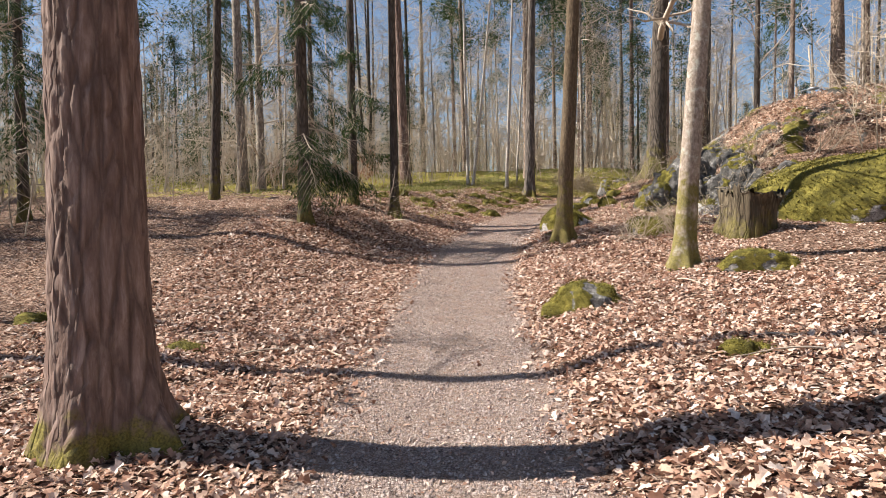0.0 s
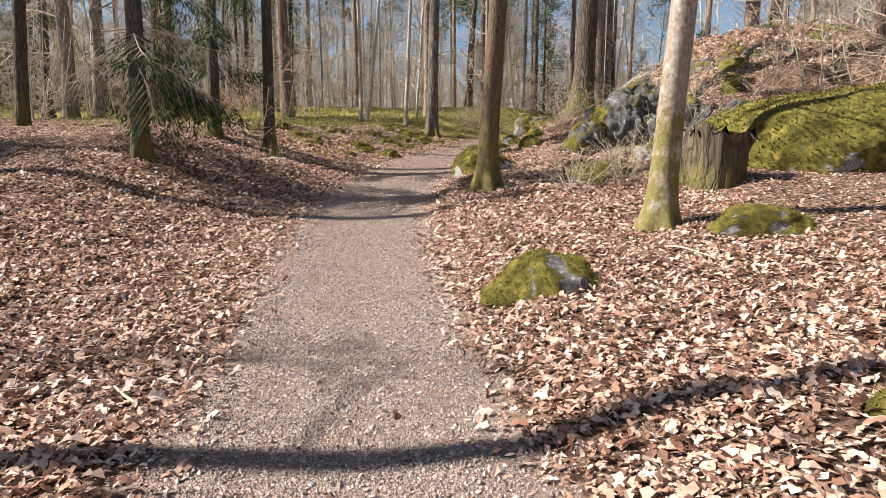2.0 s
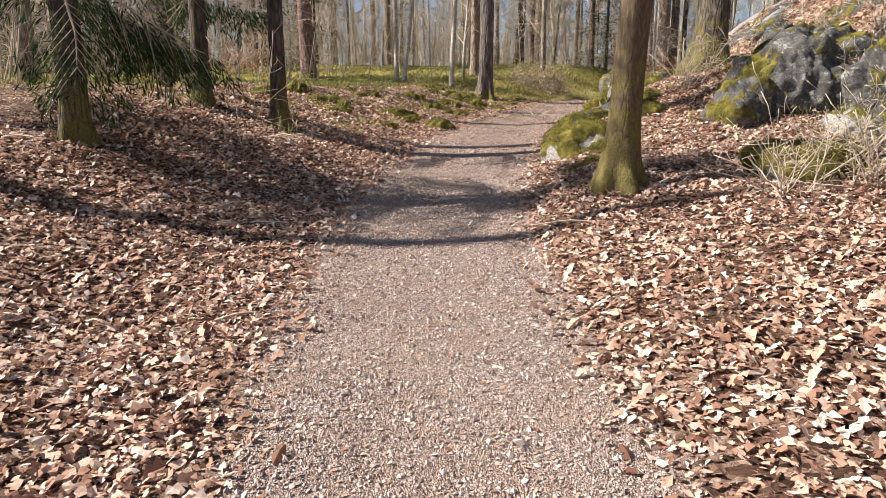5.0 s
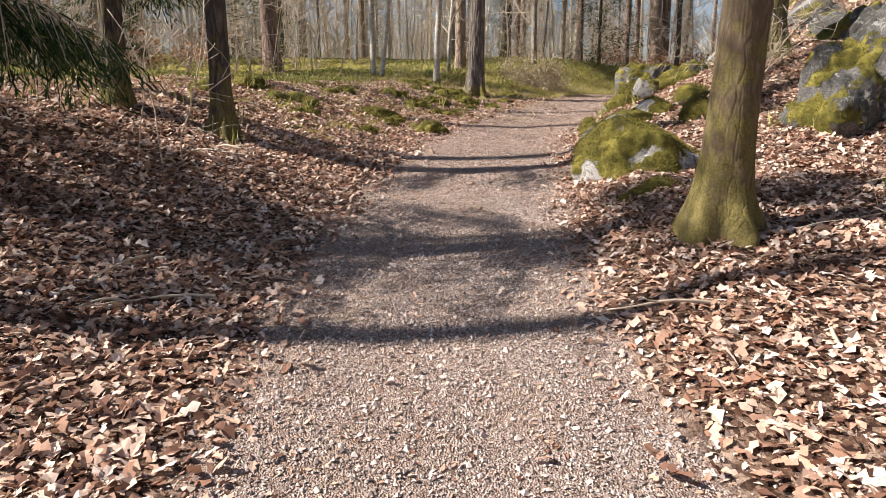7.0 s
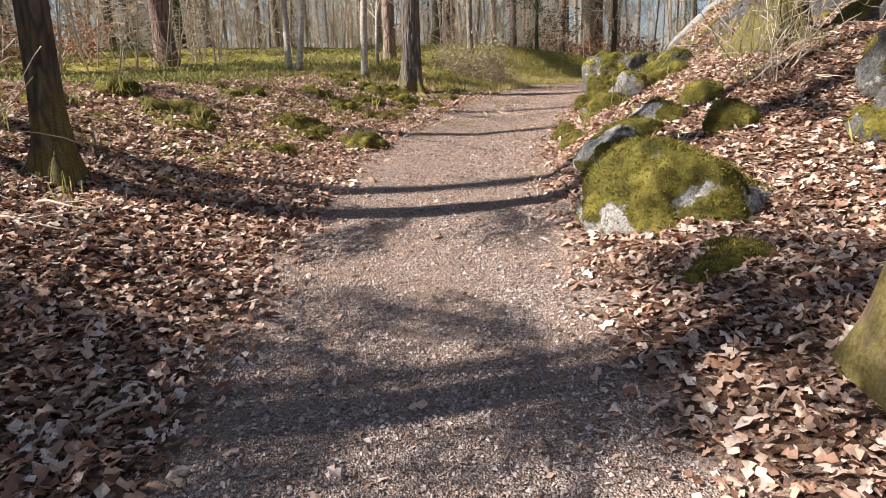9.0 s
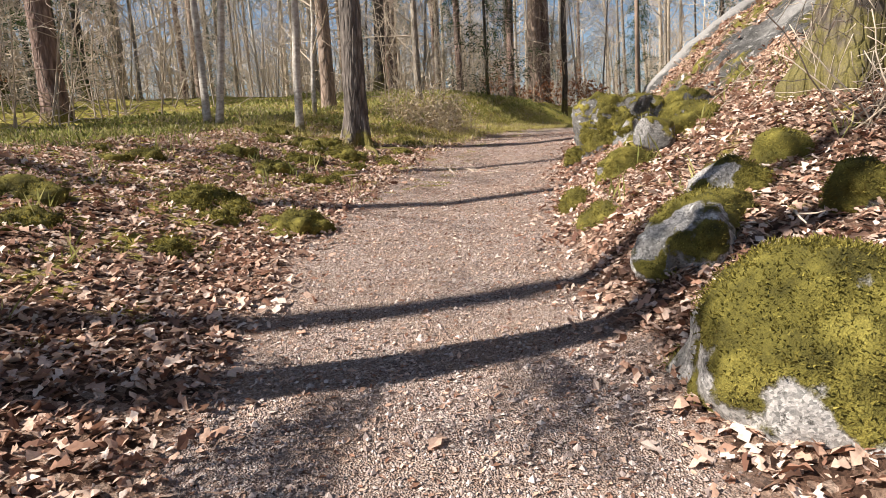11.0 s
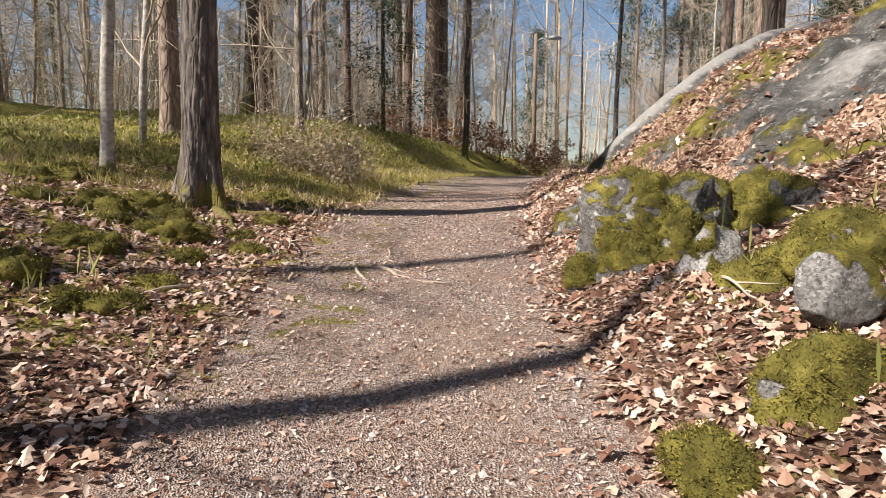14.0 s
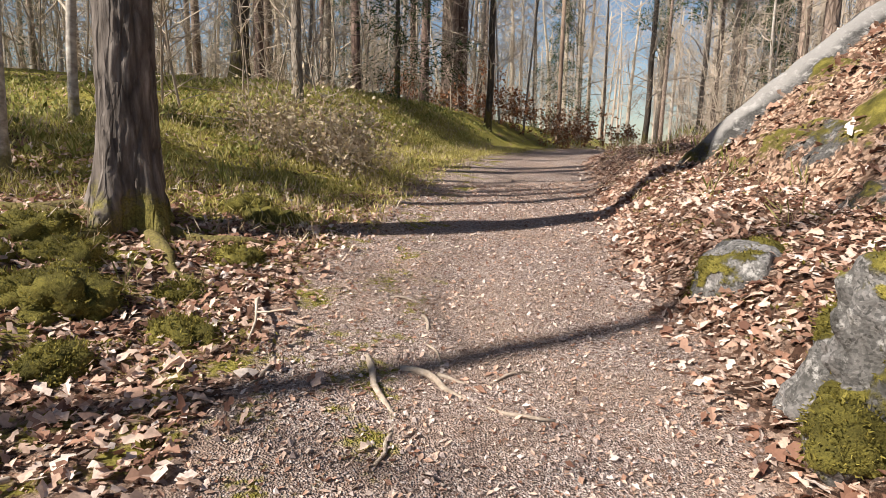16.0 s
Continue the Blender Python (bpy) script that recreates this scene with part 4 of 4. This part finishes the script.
# ---- litter, gravel and low growth ----
def oak_leaf(fold):
    """A lobed leaf about one unit long, lying flat, as a strip on either side of the midrib."""
    t = np.array([0.0, 0.22, 0.45, 0.68, 1.0])
    wide = np.array([0.03, 0.28, 0.13, 0.32, 0.03])
    up = np.array([0.0, 0.06, 0.09, 0.05, 0.0])
    mid = np.stack([t - 0.5, 0 * t, up], 1)
    left = np.stack([t - 0.5 + np.array([0, 0.05, -0.02, 0.06, 0]), wide, up + fold * wide], 1)
    right = np.stack([t - 0.5 + np.array([0, 0.03, 0.0, 0.05, 0]), -wide * 0.95, up + fold * wide * 0.8], 1)
    faces = [(i, i + 1, 6 + i, 5 + i) for i in range(4)] + [(i + 1, i, 10 + i, 11 + i) for i in range(4)]
    return np.concatenate([mid, left, right]), faces


def plain_leaf():
    v = np.array([(-0.5, 0, 0), (-0.05, 0.27, 0.1), (0.5, 0, 0.04), (0.0, -0.27, 0.08), (0, 0, -0.02)])
    return v, [(0, 4, 1), (1, 4, 2), (2, 4, 3), (3, 4, 0)]


def scatter(n, seed, y0, y1, reach, keep):
    """Spots on the ground that keep(x, y) lets through."""
    gen = np.random.default_rng(seed)
    y = gen.uniform(y0, y1, n)
    x = curve(y, PATH_Y, PATH_X) + gen.uniform(-reach, reach, n)
    ok = gen.uniform(0, 1, n) < keep(x, y)
    x, y = x[ok], y[ok]
    return gen, np.stack([x, y, land(x, y)], 1)


def lay(gen, spots, shape, size, tilt, lift):
    """Turned, tilted copies of a small shape at the given spots."""
    n = len(spots)
    a, b, c = gen.uniform(0, 6.283, n), gen.normal(0, tilt, n), gen.normal(0, tilt, n)
    s = size * np.clip(gen.lognormal(0, 0.36, n), 0.4, 1.9)
    ca, sa = np.cos(a), np.sin(a)
    bend = gen.uniform(0.2, 1.6, n)
    v = np.repeat(shape[None], n, 0) * s[:, None, None]
    v[:, :, 2] *= bend[:, None]
    z = v[:, :, 2] + v[:, :, 0] * np.sin(b)[:, None] + v[:, :, 1] * np.sin(c)[:, None]
    x, y = v[:, :, 0] * np.cos(b)[:, None], v[:, :, 1] * np.cos(c)[:, None]
    out = np.stack([x * ca[:, None] - y * sa[:, None], x * sa[:, None] + y * ca[:, None], z], -1)
    out += spots[:, None]
    out[:, :, 2] += gen.uniform(0.003, lift, n)[:, None]
    return out


def litter_keep(x, y):
    d = x - curve(y, PATH_Y, PATH_X)
    trod, green, dark = cover_at(x, y)
    near = 1 - step01((np.abs(d) - 3.5) / 5)
    patch = 0.75 + 0.25 * waves(x, y, 0.9, 6.0)
    bare = np.clip(1 - trod * 0.985, 0, 1) ** 1.4
    return np.clip(bare * (0.45 + 0.55 * near) * (1 - 0.8 * green) * patch, 0, 1)


def leaf_litter():
    stock = Stock()
    for fold, seed in ((0.5, 51), (-0.4, 52), (0.15, 53)):
        gen, spots = scatter(78000, seed, 1.2, 26, 5.0, litter_keep)
        shape, faces = oak_leaf(fold)
        stock.many(lay(gen, spots, shape, 0.057, 0.45, 0.03), faces)
    gen, spots = scatter(200000, 54, 1.0, 32, 11.0, litter_keep)
    shape, faces = plain_leaf()
    stock.many(lay(gen, spots, shape, 0.052, 0.4, 0.02), faces)
    ob = tagged(new("leaf_litter", stock.mesh("leaf_litter", LEAF, False)), "thick carpet of dead tan and brown oak leaves", "leaves", kind="stuff")
    return ob


def path_keep(x, y):
    return np.clip(cover_at(x, y)[0] * 1.2 - 0.1, 0, 1) * (1 - 0.75 * step01((y - 13) / 6))


def path_grit():
    stock = Stock()
    gen, spots = scatter(150000, 55, 1.2, 26, 1.5, path_keep)
    gem = np.array([(0.5, 0, 0), (0, 0.42, 0.05), (-0.5, 0, 0), (0, -0.45, -0.03), (0.05, 0.05, 0.34), (0, 0, -0.3)])
    stock.many(lay(gen, spots, gem, 0.012 + 0.014 * gen.uniform(0, 1, len(spots)) ** 3, 0.3, 0.004), [(0, 1, 4), (1, 2, 4), (2, 3, 4), (3, 0, 4)])
    tagged(new("gravel", stock.mesh("gravel", PEBBLE, False)), "fine pinkish-grey gravel grains on the footpath", "gravel", kind="stuff")
    crumbs = Stock()
    gen, spots = scatter(90000, 56, 1.2, 27, 1.8, lambda x, y: 0.35 + 0.5 * step01((y - 13) / 6))
    shape, faces = plain_leaf()
    crumbs.many(lay(gen, spots, shape, 0.024, 0.35, 0.008), faces)
    tagged(new("leaf_crumbs", crumbs.mesh("leaf_crumbs", LEAF, False)), "crumbled dead leaf bits trodden into the path", "leaves", kind="stuff")


def tufts(name, label, category, material, n, seed, y0, y1, reach, keep, blades, size, spread, slim, rise=1.0):
    """Low leafy or grassy clumps that cannot be counted."""
    gen, spots = scatter(n, seed, y0, y1, reach, keep)
    m = len(spots)
    base = np.repeat(spots, blades, 0) + np.concatenate([gen.normal(0, spread, (m * blades, 2)), gen.uniform(0, size * 0.8, (m * blades, 1))], 1)
    d = gen.normal(0, 0.6, (m * blades, 3))
    d[:, 2] = np.abs(d[:, 2]) * 0.5 + rise
    d /= np.linalg.norm(d, axis=1)[:, None]
    side = np.cross(d, gen.normal(0, 1, (m * blades, 3)))
    side /= np.linalg.norm(side, axis=1)[:, None]
    ln = size * gen.uniform(0.5, 1.4, m * blades)[:, None]
    stock = Stock()
    stock.many(np.stack([base - side * ln * slim * 0.4, base + d * ln * 0.5 - side * ln * slim, base + d * ln, base + d * ln * 0.5 + side * ln * slim], 1), [(0, 1, 2, 3)])
    tagged(new(name, stock.mesh(name, material, False)), label, category, kind="stuff")


def on_hillock(x, y):
    d = x - curve(y, PATH_Y, PATH_X)
    left = -d - half_width(y)
    wide = np.maximum(step01((left - 3.6) / 1.5) * step01((y - 17.5) / 3), step01((left - 1.2) / 2) * step01((y - 25) / 2))
    return np.clip(wide * (0.55 + 0.6 * waves(x, y, 1.7, 9.0)), 0, 1)


def mossy_spots(x, y):
    trod, green, dark = cover_at(x, y)
    return np.clip((green - 0.15) * 1.1, 0, 1) * (waves(x, y, 0.8, 3.0) > 0.1) * (1 - trod)


leaf_litter()
path_grit()
bedrock_slab()
tufts("bilberry_scrub", "low green bilberry scrub on the hillock", "shrub", BILBERRY, 15000, 61, 15, 38, 9, on_hillock, 16, 0.08, 0.13, 0.18, 0.5)
tufts("moss_carpet", "tufts of yellow-green moss among dead leaves", "moss", MOSS_TUFT, 22000, 62, 4, 30, 6, mossy_spots, 12, 0.026, 0.06, 0.25, 0.8)
tufts("dry_grass", "fine pale straw and yellow-green grass on the clearing", "grass", STRAW, 7000, 64, 17, 36, 8, lambda x, y: np.clip(cover_at(x, y)[1] * 0.9, 0, 1) * step01((y - 22 + 0.8 * np.clip(curve(y, PATH_Y, PATH_X) - x - 3, 0, 5)) / 3) * (waves(x, y, 1.3, 2.0) > -0.2) * (1 - cover_at(x, y)[0]), 9, 0.11, 0.07, 0.035, 0.9)
tufts("meadow_grass", "short yellow-green grass beyond the furrowed pine", "grass", MEADOW, 13000, 65, 24.6, 36, 6, lambda x, y: step01((curve(y, PATH_Y, PATH_X) - x - 0.8) / 0.8) * 0.8, 12, 0.07, 0.07, 0.06, 0.9)
tufts("grass", "sparse dry and green grass tufts on the bank", "grass", BILBERRY, 500, 63, 15, 30, 5.5, lambda x, y: np.clip((np.abs(x - curve(y, PATH_Y, PATH_X)) - 1.2) * 0.4, 0, 0.5), 10, 0.16, 0.05, 0.04, 1.2)


def shrub(name, label, x, y, seed, stems, height, material=None, leaves=0, wood=None, spread=0.6, size=0.07, r=0.008):
    gen = np.random.default_rng(seed)
    ob = thing(name, x, y, label, "shrub")
    stock, ends = Stock(), []
    for _ in range(stems):
        a = gen.uniform(0, 6.28)
        limbs(stock, gen, (gen.normal(0, 0.12), gen.normal(0, 0.12), -0.05), (math.cos(a) * spread, math.sin(a) * spread, 1), height * gen.uniform(0.6, 1.2), r, 2, 0.14, 0.02, ends, (4, 4, 4))
    tagged(part("brushwood", stock.mesh("brushwood", wood or TWIGS), ob), kind="stuff")
    if leaves and ends:
        foliage = Stock()
        for at, way in ends:
            sprays(foliage, gen, at, way / (np.linalg.norm(way) + 1e-9), leaves, size, 0.07, 0.2, 0.3)
        part("foliage", foliage.mesh("foliage", material, False), ob)


shrub("dry_shrub", "pale dry straw-coloured shrub beside the path", 1.9, 27.2, 71, 26, 0.9, STRAW, 5, spread=0.9, size=0.06)
shrub("dry_shrub", "pale dry straw-coloured shrub beside the path", 1.2, 27.8, 72, 18, 0.7, STRAW, 4, spread=0.9, size=0.06)
shrub("bare_shrub", "low bare brown shrub in front of the crags", 2.75, 12.3, 73, 12, 0.8, spread=0.8)
shrub("bare_shrub", "bare twiggy bush among the bank rocks", 3.3, 17.3, 74, 14, 0.9, spread=0.9)
shrub("bare_shrub", "yellowish twiggy bush before the stump", 3.6, 12.6, 75, 16, 0.7, BILBERRY, 2, spread=0.8, size=0.03)
shrub("bare_shrub", "thin bare sapling in the clearing", -3.25, 14.8, 76, 3, 1.5, spread=0.25)
for i in range(9):
    shrub("beech_shrub", "low beech scrub with withered orange-brown leaves", 7.0 + 1.3 * i, 40.5 + 0.7 * math.sin(i * 2.1) + 0.35 * i, 80 + i, 7, 1.3, BEECH, 6, spread=0.7, size=0.12)
for i, (x, y) in enumerate(((-9.5, 27.0), (-8.3, 28.2), (-11, 26.2))):
    shrub("beech_shrub", "low beech scrub with withered orange-brown leaves", x, y, 95 + i, 7, 1.2, BEECH, 5, spread=0.7, size=0.1)


def undergrowth():
    """Thickets of thin leafless stems between the trunks."""
    gen = np.random.default_rng(99)
    stock = Stock()
    made = 0
    while made < 2400:
        x, y = gen.uniform(-34, 40), gen.uniform(8, 58)
        d = x - float(curve(y, PATH_Y, PATH_X))
        if abs(d) < (4.5 if y > 27 else 8.5) or (d < 0 and y < 26 and d > -9):
            continue
        z = ground_z(x, y)
        h = gen.uniform(1.2, 4.5)
        p = wander(gen, (x, y, z - 0.1), (gen.normal(0, 0.15), gen.normal(0, 0.15), 1), h, 4, 0.08)
        tube(stock, p, np.linspace(0.02, 0.007, 5), 3)
        for _ in range(10):
            k = gen.integers(1, 5)
            tube(stock, wander(gen, p[k] - (p[k] - p[k - 1]) * gen.uniform(0, 1), (gen.normal(0, 1), gen.normal(0, 1), 0.5), gen.uniform(0.5, 1.7), 3, 0.2), [0.01, 0.008, 0.006, 0.004], 3)
        made += 1
    tagged(new("undergrowth", stock.mesh("undergrowth", TWIGS)), "tangle of thin bare stems between the trunks", "undergrowth", kind="stuff")


undergrowth()


# ---- lamp post, roots and sticks ----
def lamp_post(x, y, height):
    ob = thing("street_lamp", x, y, "wooden lamp post with a flat grey lamp head", "lamp post")
    stock = Stock()
    tube(stock, [(0, 0, -0.3), (0, 0, height * 0.5), (0, 0, height)], [0.11, 0.1, 0.085], 14)
    part("pole", stock.mesh("pole", POST_WOOD), ob)
    arm = Stock()
    tube(arm, [(0, 0, height - 0.35), (0.3, -0.1, height - 0.22), (0.75, -0.25, height - 0.2)], [0.025, 0.025, 0.025], 8)
    part("arm", arm.mesh("arm", GREY_METAL), ob)
    head = Stock()
    tube(head, [(0.6, -0.2, height - 0.2), (0.75, -0.25, height - 0.18), (1.1, -0.36, height - 0.17), (1.25, -0.41, height - 0.18)], [0.06, 0.11, 0.1, 0.04], 12)
    part("lamp_head", head.mesh("lamp_head", GREY_METAL), ob, "flat grey lamp head")


lamp_post(16.0, 45.5, 7.0)


def root(x, y, turn, length, seed, r=0.03, bark=None):
    gen = np.random.default_rng(seed)
    n = 12
    a = np.cumsum(gen.normal(0, 0.22, n)) + radians(turn)
    px, py = np.concatenate([[0], np.cumsum(np.cos(a)) * length / n]), np.concatenate([[0], np.cumsum(np.sin(a)) * length / n])
    base = ground_z(x, y)
    pz = np.array([ground_z(x + u, y + w) - base for u, w in zip(px, py)]) + 0.012 * np.sin(np.linspace(0, 9, n + 1) + seed)
    stock = Stock()
    tube(stock, np.stack([px, py, pz], 1), r * np.linspace(1, 0.35, n + 1), 8)
    ob = new("tree_root", stock.mesh("tree_root", bark or ROOT_BARK))
    ob.matrix_world = pose(x, y, base)
    tagged(ob, "gnarled grey tree root surfacing in the trodden path", "root", "roots in the path")


for i, (x, y, turn, length) in enumerate(((1.12, 22.45, 265, 0.9), (1.25, 22.3, 300, 0.8), (1.55, 22.85, 250, 0.55), (1.4, 22.2, 330, 0.6), (0.8, 22.6, 200, 0.6), (1.62, 23.0, 100, 0.4))):
    root(x, y, turn, length, 200 + i, 0.02 if i < 2 else 0.012)
for i, (turn, length) in enumerate(((-20, 1.0), (200, 1.1), (250, 1.2), (300, 1.0), (160, 0.9))):
    root(-0.1 + 0.22 * math.cos(radians(turn)), 24.45 + 0.22 * math.sin(radians(turn)), turn, length, 210 + i, 0.06, MOSSY_BARK)


def stick(x, y, turn, length, seed):
    gen = np.random.default_rng(seed)
    stock = Stock()
    p = wander(gen, (0, 0, 0.03), (1, 0, 0.02), length, 6, 0.08)
    p[:, 2] = 0.025 + 0.02 * np.sin(np.linspace(0, 5, 7))
    tube(stock, p, np.linspace(0.012, 0.004, 7), 5)
    tube(stock, wander(gen, p[3], (0.6, 0.8, 0.1), length * 0.4, 3, 0.1), [0.006, 0.005, 0.004, 0.002], 4)
    ob = new("fallen_stick", stock.mesh("fallen_stick", TWIGS))
    ob.matrix_world = pose(x, y, ground_z(x, y), 0, 0, turn)
    tagged(ob, "thin fallen dead stick lying on the leaves", "stick", "fallen sticks")


gen = np.random.default_rng(300)
for i in range(46):
    y = gen.uniform(4, 24)
    d = gen.choice([-1, 1]) * gen.uniform(1.2, 4.5)
    stick(float(curve(y, PATH_Y, PATH_X)) + d, y, gen.uniform(0, 360), gen.uniform(0.3, 1.1), 310 + i)

MOSS_CUSHIONS = [(-0.60, 24.05, 0.30), (-0.39, 23.78, 0.34), (-0.22, 22.55, 0.20), (0.26, 23.42, 0.20), (0.59, 23.89, 0.22), (-0.49, 23.20, 0.26), (-1.02, 22.70, 0.30), (-0.86, 21.47, 0.28), (-0.41, 21.86, 0.20), (-0.89, 23.63, 0.30), (-2.67, 18.13, 0.30), (-1.90, 19.48, 0.34), (-1.73, 18.19, 0.22), (-1.46, 19.51, 0.24), (-1.87, 19.36, 0.20), (-1.58, 19.03, 0.20), (1.66, 18.94, 0.20), (-0.84, 23.31, 0.30), (-4.09, 17.97, 0.40)]
mound_gen = np.random.default_rng(420)
MOSS_CUSHIONS += [(float(curve(y, PATH_Y, PATH_X)) - half_width(y) - mound_gen.uniform(0.4, 3.6), y, mound_gen.uniform(0.22, 0.5)) for y in mound_gen.uniform(18.5, 25.2, 22)]
for i, (x, y, r) in enumerate(MOSS_CUSHIONS):
    boulder("moss_cushion", "low cushion of yellow-green moss over a buried stone", x, y, ground_z(x, y) + 0.3 * r, r, r * 0.8, r * 0.6, 400 + i, ROCK_MOSSY, 1.2, rough=0.45, detail=4, cuts=0, turn=37 * i, fuzz=1200, blade=0.022, freq=1.8)
for i, (x, y, h) in enumerate(((6.3, 17.6, 1.2), (7.2, 19.2, 1.4), (6.0, 19.6, 1.1), (8.6, 19.8, 1.5), (4.7, 14.2, 0.8), (7.9, 17.9, 1.3), (5.6, 15.6, 1.0))):
    shrub("bare_shrub", "bare twiggy bush on the rocky rise", x, y, 500 + i, 9, h, spread=1.1, r=0.011)
